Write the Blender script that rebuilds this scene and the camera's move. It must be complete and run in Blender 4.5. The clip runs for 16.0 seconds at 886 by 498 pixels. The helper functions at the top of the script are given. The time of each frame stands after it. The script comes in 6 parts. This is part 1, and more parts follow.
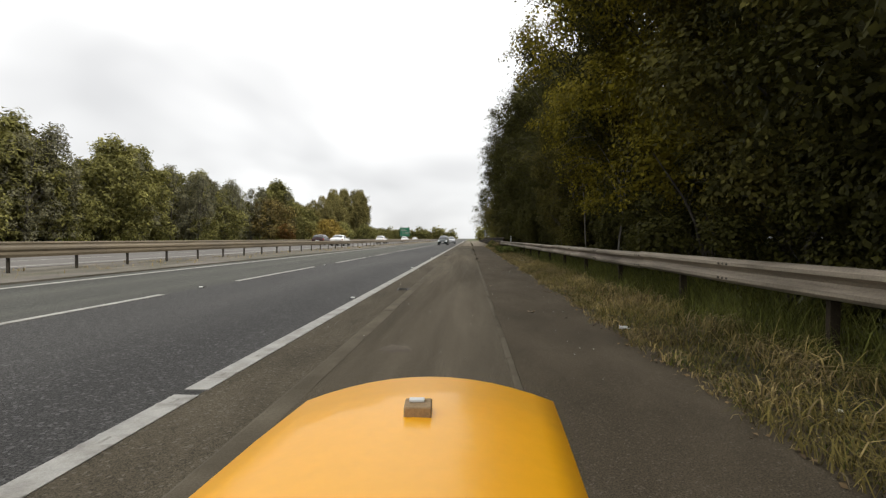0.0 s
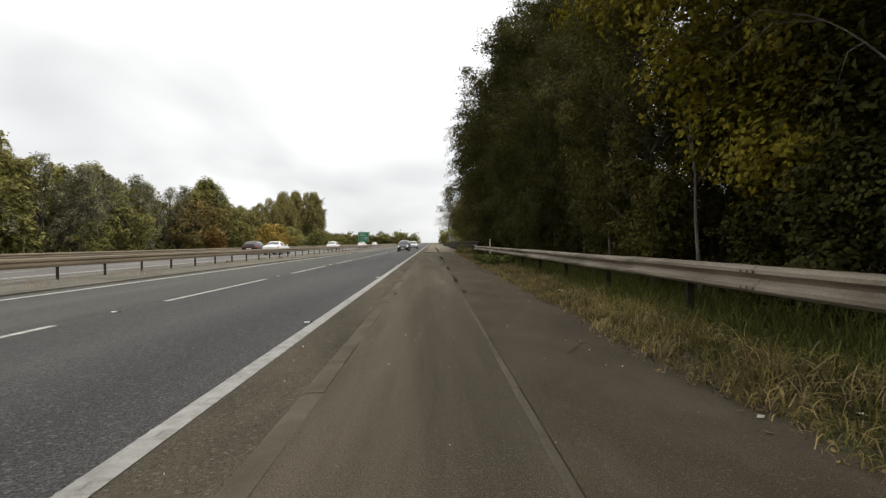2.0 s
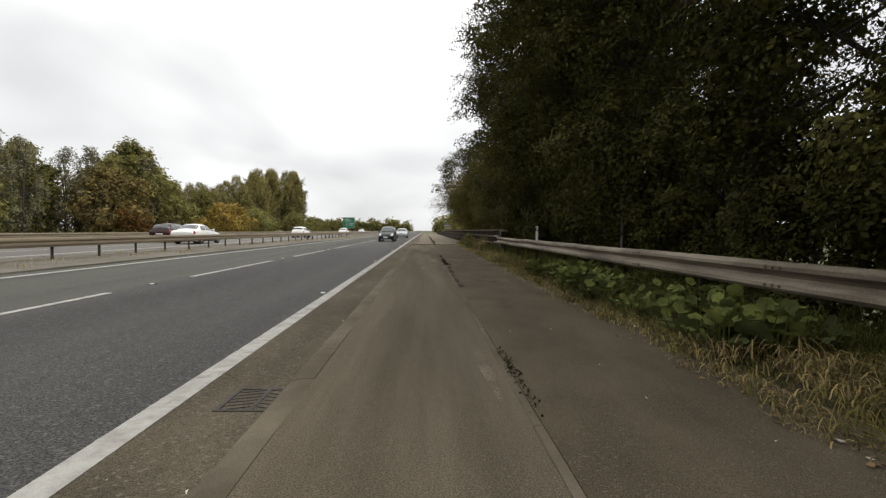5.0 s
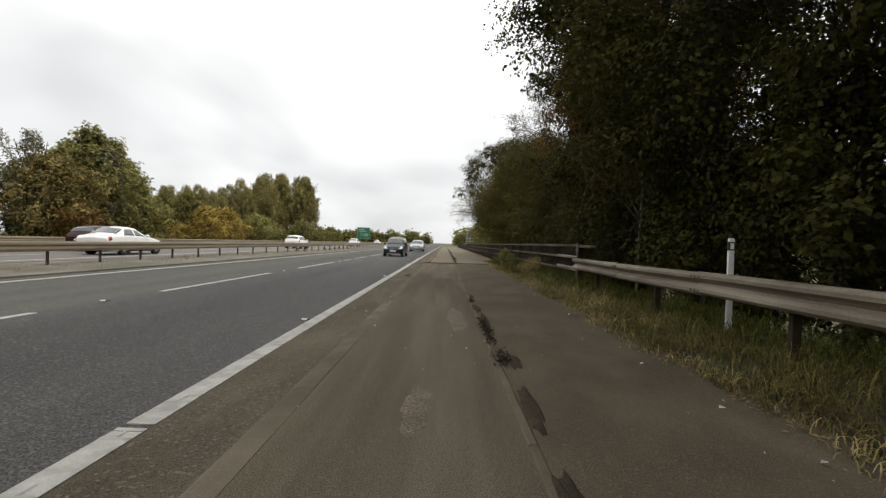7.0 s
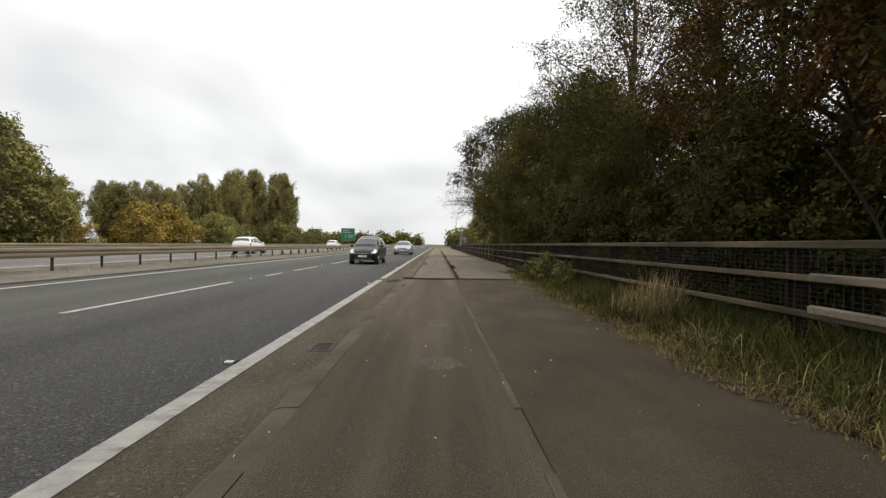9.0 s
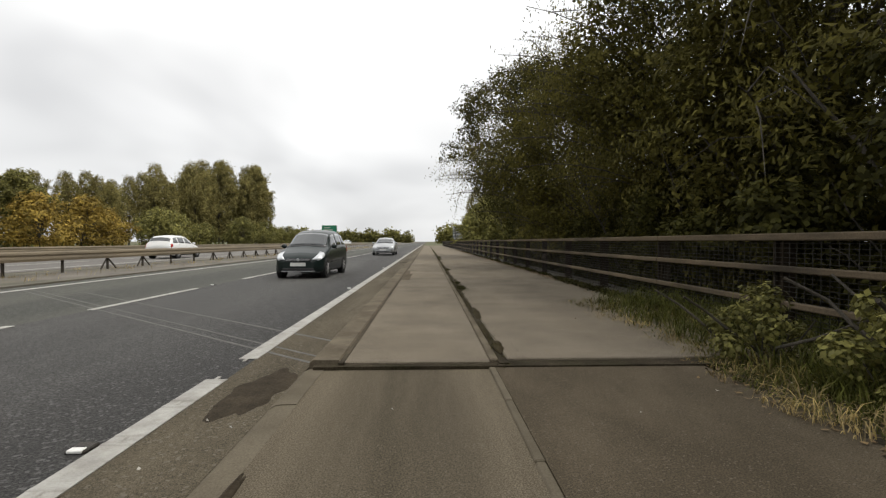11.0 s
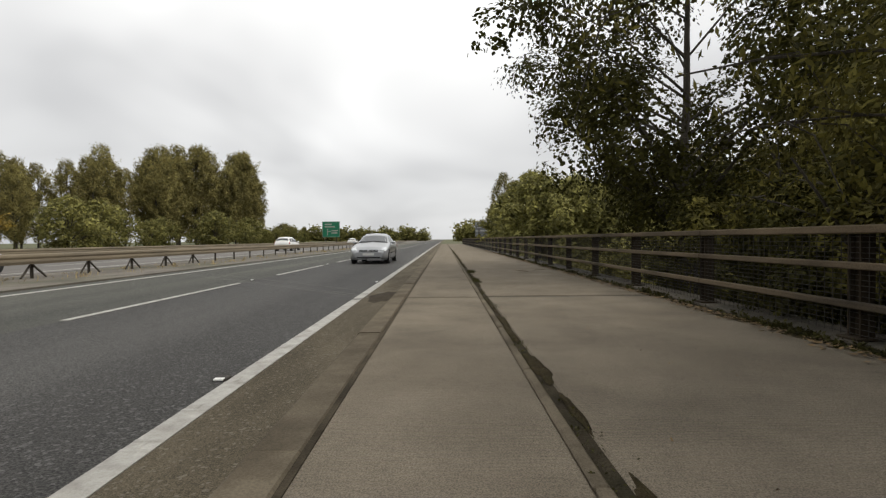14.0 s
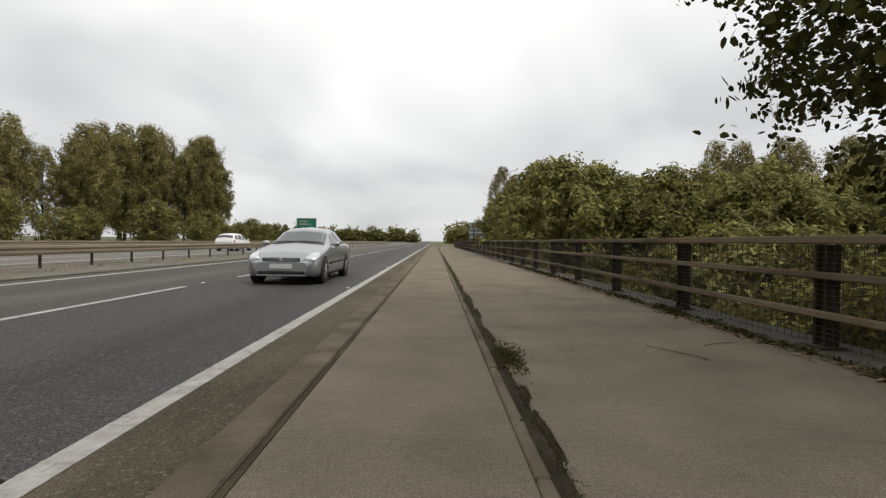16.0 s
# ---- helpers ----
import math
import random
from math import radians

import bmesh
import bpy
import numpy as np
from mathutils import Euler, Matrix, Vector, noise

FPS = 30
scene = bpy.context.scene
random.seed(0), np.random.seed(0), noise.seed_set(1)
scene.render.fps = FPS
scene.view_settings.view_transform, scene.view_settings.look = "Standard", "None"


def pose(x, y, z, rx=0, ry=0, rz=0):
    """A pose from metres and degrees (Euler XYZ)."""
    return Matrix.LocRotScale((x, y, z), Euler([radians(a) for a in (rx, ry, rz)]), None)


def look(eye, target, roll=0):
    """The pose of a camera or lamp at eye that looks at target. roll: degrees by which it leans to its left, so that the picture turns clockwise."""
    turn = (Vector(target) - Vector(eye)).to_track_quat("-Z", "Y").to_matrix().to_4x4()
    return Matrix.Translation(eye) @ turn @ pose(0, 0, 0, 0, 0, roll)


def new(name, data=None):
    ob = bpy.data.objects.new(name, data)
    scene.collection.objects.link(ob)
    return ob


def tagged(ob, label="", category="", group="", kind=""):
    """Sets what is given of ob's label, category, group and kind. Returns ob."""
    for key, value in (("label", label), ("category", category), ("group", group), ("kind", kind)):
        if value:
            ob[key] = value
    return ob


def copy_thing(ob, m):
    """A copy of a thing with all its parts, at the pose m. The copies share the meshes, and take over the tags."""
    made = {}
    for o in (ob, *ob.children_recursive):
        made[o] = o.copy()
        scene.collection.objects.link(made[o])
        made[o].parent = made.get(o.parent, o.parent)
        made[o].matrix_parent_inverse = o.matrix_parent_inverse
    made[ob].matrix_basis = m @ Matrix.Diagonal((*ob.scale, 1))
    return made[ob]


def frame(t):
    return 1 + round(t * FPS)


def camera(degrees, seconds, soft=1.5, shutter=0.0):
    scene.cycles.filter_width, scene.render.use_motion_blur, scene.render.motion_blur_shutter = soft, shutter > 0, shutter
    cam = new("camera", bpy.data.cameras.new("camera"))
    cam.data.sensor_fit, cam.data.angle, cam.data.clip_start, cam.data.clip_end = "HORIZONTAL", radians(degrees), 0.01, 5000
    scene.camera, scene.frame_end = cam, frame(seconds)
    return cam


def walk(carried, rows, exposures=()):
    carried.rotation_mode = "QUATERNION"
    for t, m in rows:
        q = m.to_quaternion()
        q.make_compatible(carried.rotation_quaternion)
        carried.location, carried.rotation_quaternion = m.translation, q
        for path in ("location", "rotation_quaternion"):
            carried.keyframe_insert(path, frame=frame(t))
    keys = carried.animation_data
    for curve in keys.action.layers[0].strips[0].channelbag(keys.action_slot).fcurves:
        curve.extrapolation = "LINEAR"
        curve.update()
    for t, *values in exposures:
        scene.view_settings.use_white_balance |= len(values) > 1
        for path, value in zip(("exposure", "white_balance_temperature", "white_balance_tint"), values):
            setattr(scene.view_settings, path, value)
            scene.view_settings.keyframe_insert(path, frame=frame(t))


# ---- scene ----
cam = camera(84.0, 16.0, soft=1.3)
PATH = [
    (0, (0.214, -11.827, 1.070), (-0.840, 8.140, 0.639), 0.25),
    (0.5, (0.047, -8.929, 1.111), (-0.590, 11.051, 0.466), -0.37),
    (1, (0.025, -6.723, 1.115), (-0.170, 13.273, 0.782), -0.90),
    (1.5, (0.027, -4.039, 1.095), (0.498, 15.955, 0.970), -1.02),
    (2, (-0.047, -1.160, 1.126), (0.404, 18.833, 0.859), -0.74),
    (2.5, (-0.087, 1.724, 1.132), (0.542, 21.709, 0.697), -0.18),
    (3, (-0.068, 4.764, 1.119), (0.576, 24.744, 0.496), 0.19),
    (3.5, (0.010, 7.364, 1.109), (0.555, 27.343, 0.360), -0.36),
    (6, (-0.108, 21.008, 1.116), (0.627, 40.981, 0.399), 1.16),
    (6.5, (0.007, 23.773, 1.127), (0.221, 43.767, 0.655), 0.99),
    (7, (0.057, 26.370, 1.110), (-0.017, 46.368, 0.883), 1.72),
    (7.5, (-0.043, 29.131, 1.112), (0.135, 49.129, 0.833), 0.77),
    (8, (-0.051, 32.202, 1.110), (0.619, 52.189, 0.848), 0.49),
    (8.5, (-0.047, 34.590, 1.129), (0.337, 54.582, 0.690), 0.95),
    (9, (0.019, 37.702, 1.105), (0.269, 57.699, 0.927), 0.93),
    (9.5, (0.009, 40.518, 1.108), (0.015, 60.516, 0.854), 1.03),
    (10, (0.017, 43.041, 1.119), (0.252, 63.038, 0.895), 0.96),
    (12.5, (-0.034, 57.136, 1.113), (0.922, 77.108, 0.664), -0.75),
    (13, (-0.056, 59.617, 1.117), (0.904, 79.590, 0.717), -0.34),
    (13.5, (-0.047, 62.130, 1.102), (0.281, 82.125, 0.822), -0.15),
    (14, (-0.038, 65.487, 1.109), (-0.099, 85.483, 0.716), -0.57),
    (14.5, (0.016, 68.107, 1.098), (0.219, 88.101, 0.662), -0.42),
    (15, (0.033, 70.75, 1.109), (1.012, 90.72, 0.660), -0.05),
    (15.5, (0.031, 73.4, 1.105), (1.097, 93.363, 0.520), -0.09),
    (16, (0.114, 76.347, 1.097), (0.447, 96.342, 0.792), 0.82),
]
walk(cam, [(t, look(eye, target, roll)) for t, eye, target, roll in PATH],
     [(0, 0.14, 6850, 9), (10, 0.1, 6850, 9), (13, -0.1, 6850, 9), (16, -0.14, 6850, 9)])

# ---- world and light: a bright overcast sky ----
world = bpy.data.worlds.new("overcast_sky")
scene.world = world
world.use_nodes = True
wn, wl = world.node_tree.nodes, world.node_tree.links
wn.clear()
w_out = wn.new("ShaderNodeOutputWorld")
w_bg = wn.new("ShaderNodeBackground")
w_sky = wn.new("ShaderNodeTexSky")
w_sky.sky_type = "NISHITA"
w_sky.sun_disc = False
w_sky.sun_elevation, w_sky.sun_rotation = radians(60), radians(107)
w_co = wn.new("ShaderNodeTexCoord")
w_sep = wn.new("ShaderNodeSeparateXYZ")
wl.new(w_co.outputs["Generated"], w_sep.inputs[0])


def wmath(op, a, b=None):
    n = wn.new("ShaderNodeMath")
    n.operation = op
    for i, v in enumerate((a, b)):
        if v is None:
            continue
        if isinstance(v, (int, float)):
            n.inputs[i].default_value = v
        else:
            wl.new(v, n.inputs[i])
    return n.outputs[0]


w_z = wmath("MAXIMUM", w_sep.outputs[2], 0.0)
w_den = wmath("ADD", w_z, 0.4)
w_cx, w_cy = wmath("DIVIDE", w_sep.outputs[0], w_den), wmath("DIVIDE", w_sep.outputs[1], w_den)
w_com = wn.new("ShaderNodeCombineXYZ")
wl.new(w_cx, w_com.inputs[0])
wl.new(w_cy, w_com.inputs[1])
w_noise = wn.new("ShaderNodeTexNoise")
w_noise.inputs["Scale"].default_value = 1.25
w_noise.inputs["Detail"].default_value = 3.0
w_noise.inputs["Roughness"].default_value = 0.45
w_noise.inputs["Distortion"].default_value = 0.4
wl.new(w_com.outputs[0], w_noise.inputs["Vector"])
w_ramp = wn.new("ShaderNodeValToRGB")
w_ramp.color_ramp.elements[0].position, w_ramp.color_ramp.elements[0].color = 0.33, (0.66, 0.662, 0.672, 1)
w_ramp.color_ramp.elements[1].position, w_ramp.color_ramp.elements[1].color = 0.60, (1.0, 1.0, 1.0, 1)
wl.new(w_noise.outputs["Fac"], w_ramp.inputs[0])
w_grad = wn.new("ShaderNodeValToRGB")
w_grad.color_ramp.elements[0].position, w_grad.color_ramp.elements[0].color = 0.0, (0.60, 0.606, 0.62, 1)
w_grad.color_ramp.elements[1].position, w_grad.color_ramp.elements[1].color = 0.45, (1.0, 1.0, 1.0, 1)
wl.new(w_z, w_grad.inputs[0])
w_mul = wn.new("ShaderNodeMix")
w_mul.data_type, w_mul.blend_type = "RGBA", "MULTIPLY"
w_mul.inputs[0].default_value = 1.0
wl.new(w_ramp.outputs[0], w_mul.inputs[6])
wl.new(w_grad.outputs[0], w_mul.inputs[7])
w_tint = wn.new("ShaderNodeMix")
w_tint.data_type, w_tint.blend_type = "RGBA", "MULTIPLY"
w_tint.inputs[0].default_value = 1.0
w_tint.inputs[7].default_value = (1.37, 1.40, 1.45, 1)
wl.new(w_mul.outputs[2], w_tint.inputs[6])
w_sc = wn.new("ShaderNodeMix")
w_sc.data_type, w_sc.blend_type = "RGBA", "MULTIPLY"
w_sc.inputs[0].default_value = 1.0
w_sc.inputs[7].default_value = (0.10, 0.10, 0.10, 1)
wl.new(w_sky.outputs[0], w_sc.inputs[6])
w_mix = wn.new("ShaderNodeMix")
w_mix.data_type = "RGBA"
w_mix.inputs[0].default_value = 0.95
wl.new(w_sc.outputs[2], w_mix.inputs[6])
wl.new(w_tint.outputs[2], w_mix.inputs[7])
wl.new(w_mix.outputs[2], w_bg.inputs["Color"])
w_bg.inputs["Strength"].default_value = 1.0
wl.new(w_bg.outputs[0], w_out.inputs["Surface"])

sun_data = bpy.data.lights.new("sun", "SUN")
sun_data.energy, sun_data.angle, sun_data.color = 1.7, radians(35), (1.0, 0.97, 0.92)
sun = new("sun", sun_data)
sun.matrix_world = look((20, -6, 36), (0, 0, 0))
tagged(sun, kind="structure")


# ---- materials ----
def mat(name, base, rough=0.8, var=0.25, scale=3.0, fine=60.0, bump=0.3, metal=0.0, second=None, second_scale=0.6, second_amt=0.5,
        rnd=0.0, island=0.0, dist=0.01, spec=0.5, coat=0.0, translucent=0.0, stretch=(1, 1, 1), speck=0.2, chips=None):
    """A procedural surface: base colour, coarse and fine variation, patches of a second colour, fine relief."""
    m = bpy.data.materials.new(name)
    m.use_nodes = True
    n, l = m.node_tree.nodes, m.node_tree.links
    b = n["Principled BSDF"]
    b.inputs["Roughness"].default_value = rough
    b.inputs["Metallic"].default_value = metal
    b.inputs["Specular IOR Level"].default_value = spec
    b.inputs["Coat Weight"].default_value = coat
    b.inputs["Coat Roughness"].default_value = 0.08
    geo = n.new("ShaderNodeNewGeometry")
    mp = n.new("ShaderNodeMapping")
    mp.inputs["Scale"].default_value = stretch
    l.new(geo.outputs["Position"], mp.inputs["Vector"])

    def tex(s, detail=4.0, roughness=0.6, plain=False):
        t = n.new("ShaderNodeTexNoise")
        t.inputs["Scale"].default_value, t.inputs["Detail"].default_value, t.inputs["Roughness"].default_value = s, detail, roughness
        l.new(geo.outputs["Position"] if plain else mp.outputs[0], t.inputs["Vector"])
        return t.outputs["Fac"]

    def ramp(src, p0, c0, p1, c1):
        r = n.new("ShaderNodeValToRGB")
        r.color_ramp.elements[0].position, r.color_ramp.elements[0].color = p0, (*c0, 1)
        r.color_ramp.elements[1].position, r.color_ramp.elements[1].color = p1, (*c1, 1)
        l.new(src, r.inputs[0])
        return r.outputs[0]

    def mix(kind, fac, a, c):
        x = n.new("ShaderNodeMix")
        x.data_type, x.blend_type = "RGBA", kind
        for slot, v in ((0, fac), (6, a), (7, c)):
            if isinstance(v, (int, float)):
                x.inputs[slot].default_value = v
            elif isinstance(v, tuple):
                x.inputs[slot].default_value = (*v, 1)
            else:
                l.new(v, x.inputs[slot])
        return x.outputs[2]

    col, grain = base, 0.8 if speck >= 0.2 else 1.6
    if second:
        fac = ramp(tex(second_scale, 5.0), 0.42, (0, 0, 0), 0.68, (second_amt,) * 3)
        x = n.new("ShaderNodeMix")
        x.data_type = "RGBA"
        l.new(fac, x.inputs[0])
        x.inputs[6].default_value, x.inputs[7].default_value = (*base, 1), (*second, 1)
        col = x.outputs[2]
    lo, hi = 1 - var, 1 + var
    col = mix("MULTIPLY", 1.0, col, ramp(tex(scale), 0.3, (lo,) * 3, 0.7, (hi,) * 3))
    fine_fac = tex(fine, 3.0, plain=stretch[1] < 0.6)
    col = mix("MULTIPLY", 1.0, col, ramp(fine_fac, 0.5 - speck, (1 - var * grain,) * 3, 0.5 + speck, (1 + var * grain,) * 3))
    if chips:
        size, share_, tone, dark = chips
        vo = n.new("ShaderNodeTexVoronoi")
        vo.inputs["Scale"].default_value = size
        l.new(geo.outputs["Position"], vo.inputs["Vector"])
        sep = n.new("ShaderNodeSeparateColor")
        l.new(vo.outputs["Color"], sep.inputs[0])
        col = mix("MIX", ramp(sep.outputs[0], 1 - share_, (0, 0, 0), 1 - share_ * 0.6, (0.85,) * 3), col, tone)
        col = mix("MULTIPLY", 1.0, col, ramp(sep.outputs[1], 0.0, (dark,) * 3, 0.5, (1.04,) * 3))
    if rnd:
        oi = n.new("ShaderNodeObjectInfo")
        col = mix("MULTIPLY", 1.0, col, ramp(oi.outputs["Random"], 0.0, (1 - rnd,) * 3, 1.0, (1 + rnd,) * 3))
    if island:
        col = mix("MULTIPLY", 1.0, col, ramp(geo.outputs["Random Per Island"], 0.0, (1 - island, 1 - island, 1 - island * 0.8), 1.0,
                                             (1 + island, 1 + island * 0.9, 1 + island * 0.4)))
    l.new(col, b.inputs["Base Color"])
    if bump:
        bp = n.new("ShaderNodeBump")
        bp.inputs["Strength"].default_value, bp.inputs["Distance"].default_value = bump, dist
        l.new(fine_fac, bp.inputs["Height"])
        l.new(bp.outputs[0], b.inputs["Normal"])
    if translucent:
        tr = n.new("ShaderNodeBsdfTranslucent")
        l.new(col, tr.inputs["Color"])
        ms = n.new("ShaderNodeMixShader")
        ms.inputs[0].default_value = translucent
        l.new(b.outputs[0], ms.inputs[1])
        l.new(tr.outputs[0], ms.inputs[2])
        l.new(ms.outputs[0], n["Material Output"].inputs["Surface"])
    return m


M_ROAD = mat("lane_asphalt", (0.040, 0.0380, 0.0355), 0.78, 0.36, 0.5, 68, 1.0, second=(0.060, 0.058, 0.054), second_scale=0.55, second_amt=0.75, dist=0.01, stretch=(1.2, 0.05, 1), speck=0.05, spec=0.35, chips=(52, 0.12, (0.11, 0.108, 0.104), 0.58))
M_ROAD_OUT = mat("outer_lane_asphalt", (0.064, 0.0645, 0.056), 0.85, 0.24, 0.5, 95, 0.6, second=(0.084, 0.082, 0.068), second_scale=0.5, second_amt=0.75, stretch=(1.2, 0.05, 1), speck=0.06, spec=0.25, chips=(52, 0.1, (0.13, 0.128, 0.118), 0.68))
M_ROAD2 = mat("far_carriageway_asphalt", (0.105, 0.096, 0.085), 0.8, 0.12, 0.3, 90, 0.3, second=(0.16, 0.15, 0.14), stretch=(1, 0.2, 1))
M_STRIP = mat("hard_strip_asphalt", (0.084, 0.071, 0.050), 0.95, 0.24, 1.2, 130, 0.6, spec=0.12, second=(0.13, 0.110, 0.078), second_scale=0.8, second_amt=0.8, stretch=(1.4, 0.4, 1), speck=0.1, chips=(60, 0.09, (0.16, 0.14, 0.11), 0.75))
M_FOOT = mat("worn_footway_asphalt", (0.098, 0.082, 0.057), 0.95, 0.24, 0.9, 130, 0.5, spec=0.12, second=(0.145, 0.121, 0.088), second_scale=0.45, second_amt=0.8, stretch=(1.8, 0.12, 1), speck=0.1, chips=(120, 0.05, (0.15, 0.128, 0.098), 0.9))
M_PATH = mat("path_asphalt", (0.088, 0.071, 0.048), 0.95, 0.2, 1.4, 130, 0.5, spec=0.12, second=(0.108, 0.088, 0.062), second_scale=0.7, second_amt=0.6, stretch=(1, 0.5, 1), speck=0.1, chips=(120, 0.05, (0.15, 0.128, 0.098), 0.9))
M_SLAB = mat("bridge_concrete", (0.182, 0.156, 0.12), 0.95, 0.2, 1.1, 120, 0.4, spec=0.12, second=(0.165, 0.14, 0.105), second_scale=0.5, second_amt=0.7, rnd=0.05, speck=0.12)
M_KERB = mat("weathered_kerb_concrete", (0.14, 0.117, 0.085), 0.95, 0.25, 2.5, 80, 0.7, spec=0.12, second=(0.078, 0.064, 0.045), second_scale=1.5, second_amt=0.8, rnd=0.12)
M_KERB_FLUSH = mat("dusty_flush_kerb", (0.135, 0.115, 0.084), 0.95, 0.22, 1.8, 90, 0.5, spec=0.12, second=(0.09, 0.076, 0.053), second_scale=0.7, second_amt=0.9, rnd=0.06)
M_DIRT = mat("damp_dirt", (0.052, 0.042, 0.029), 0.95, 0.4, 4.0, 70, 0.9, second=(0.036, 0.033, 0.018), second_scale=3, second_amt=0.9, dist=0.02, spec=0.1)
M_PAINT = mat("road_paint", (0.40, 0.39, 0.36), 0.75, 0.14, 6, 90, 0.5, second=(0.24, 0.225, 0.2), second_scale=5, second_amt=0.75)
M_SEAM = mat("trodden_grit", (0.08, 0.066, 0.046), 0.95, 0.35, 3.0, 90, 0.7, second=(0.034, 0.028, 0.02), second_scale=0.8, second_amt=0.9, spec=0.1)
M_SOIL = mat("verge_soil", (0.045, 0.035, 0.02), 0.95, 0.35, 1.4, 30, 0.8, second=(0.034, 0.032, 0.01), second_scale=0.5, second_amt=0.9, dist=0.03)
M_RESERVE = mat("reserve_gravel", (0.13, 0.115, 0.095), 0.95, 0.3, 1.2, 60, 0.8, second=(0.08, 0.075, 0.045), second_scale=0.4, second_amt=0.9, stretch=(1, 0.5, 1))
M_GALV = mat("dull_galvanised_steel", (0.28, 0.238, 0.185), 0.65, 0.2, 2.2, 40, 0.15, 0.35, second=(0.07, 0.055, 0.038), second_scale=1.2, second_amt=0.85, stretch=(1, 0.35, 3), spec=0.3)
M_GALV_POST = mat("stained_steel_post", (0.06, 0.05, 0.038), 0.7, 0.25, 4, 60, 0.3, 0.2)
M_BEAM = mat("tan_stained_steel", (0.20, 0.16, 0.105), 0.65, 0.18, 1.2, 40, 0.15, 0.25, second=(0.11, 0.09, 0.065), second_scale=1.0, second_amt=0.7, stretch=(1, 0.3, 4))
M_FENCE = mat("grimy_parapet_steel", (0.13, 0.099, 0.065), 0.9, 0.25, 2.5, 60, 0.4, 0.0, spec=0.15, second=(0.04, 0.034, 0.026), second_scale=1.2, second_amt=0.85, stretch=(1, 0.4, 2))
M_FPOST = mat("dark_parapet_steel", (0.034, 0.026, 0.017), 0.9, 0.3, 4, 60, 0.4, 0.0, spec=0.15)
M_MESH = mat("rusty_wire", (0.035, 0.031, 0.026), 0.8, 0.2, 5, 60, 0.0)
M_BARK = mat("bark", (0.055, 0.047, 0.036), 0.95, 0.35, 3, 40, 0.9, dist=0.02, stretch=(1, 1, 0.3))
M_BARK_PALE = mat("pale_bark", (0.065, 0.057, 0.045), 0.9, 0.35, 3, 30, 0.6, dist=0.01, stretch=(1, 1, 0.4))
LEAF = dict(rough=0.75, var=0.38, scale=0.55, fine=8, bump=0.0, translucent=0.28, rnd=0.12, spec=0.12)
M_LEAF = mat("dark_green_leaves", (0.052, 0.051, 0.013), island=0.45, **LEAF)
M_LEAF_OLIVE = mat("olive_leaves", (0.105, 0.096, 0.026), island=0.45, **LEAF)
M_LEAF_YELLOW = mat("yellowing_leaves", (0.20, 0.17, 0.02), island=0.45, **LEAF)
M_LEAF_BROWN = mat("russet_leaves", (0.15, 0.082, 0.026), island=0.5, **LEAF)
M_LEAF_GREY = mat("grey_green_willow_leaves", (0.19, 0.185, 0.122), island=0.45, **LEAF)
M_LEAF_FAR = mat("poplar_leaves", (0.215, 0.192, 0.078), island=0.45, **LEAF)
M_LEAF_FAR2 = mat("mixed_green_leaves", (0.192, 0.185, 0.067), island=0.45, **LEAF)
M_LEAF_GOLD = mat("golden_bush_leaves", (0.29, 0.212, 0.055), island=0.4, **LEAF)
M_LEAF_DULL = mat("dull_brown_green_leaves", (0.165, 0.13, 0.05), island=0.45, **LEAF)
M_GRASS = mat("rough_grass", (0.094, 0.102, 0.027), island=0.5, **LEAF)
M_HAY = mat("mown_hay", (0.175, 0.145, 0.054), island=0.5, **LEAF)
M_SEAL = mat("joint_sealant", (0.10, 0.096, 0.088), 0.85, 0.25, 4, 60, 0.4)
M_STRAW = mat("dry_grass", (0.31, 0.245, 0.125), island=0.5, **LEAF)
M_FIELD = mat("field_grass", (0.075, 0.08, 0.03), 0.95, 0.3, 0.05, 3.0, 0.5, second=(0.10, 0.085, 0.045), second_scale=0.03, dist=0.1)
M_SIGN = mat("green_sign_face", (0.005, 0.16, 0.085), 0.4, 0.08, 0.8, 20, 0.0)
M_SIGN_BACK = mat("grey_sign_back", (0.22, 0.235, 0.25), 0.5, 0.1, 1, 20, 0.05, 0.4)
M_WHITE = mat("white_plastic", (0.72, 0.72, 0.70), 0.45, 0.06, 5, 40, 0.05)
M_BLACK = mat("black_rubber", (0.012, 0.012, 0.012), 0.7, 0.15, 8, 60, 0.1)
M_IRON = mat("cast_iron", (0.05, 0.043, 0.036), 0.65, 0.25, 12, 80, 0.5, 0.5)
# near-black colour that stands in for the shade inside holes
M_HOLE_SHADE = mat("painted_hole_shade", (0.006, 0.006, 0.006), 1.0, 0.1, 5, 20, 0.0)


# ---- mesh helpers ----
def part(name, bm, material, parent=None, label=""):
    me = bpy.data.meshes.new(name)
    bm.normal_update()
    bm.to_mesh(me)
    bm.free()
    me.materials.append(material)
    ob = new(name, me)
    if parent is not None:
        ob.parent = parent
    if label:
        ob["label"] = label
    return ob


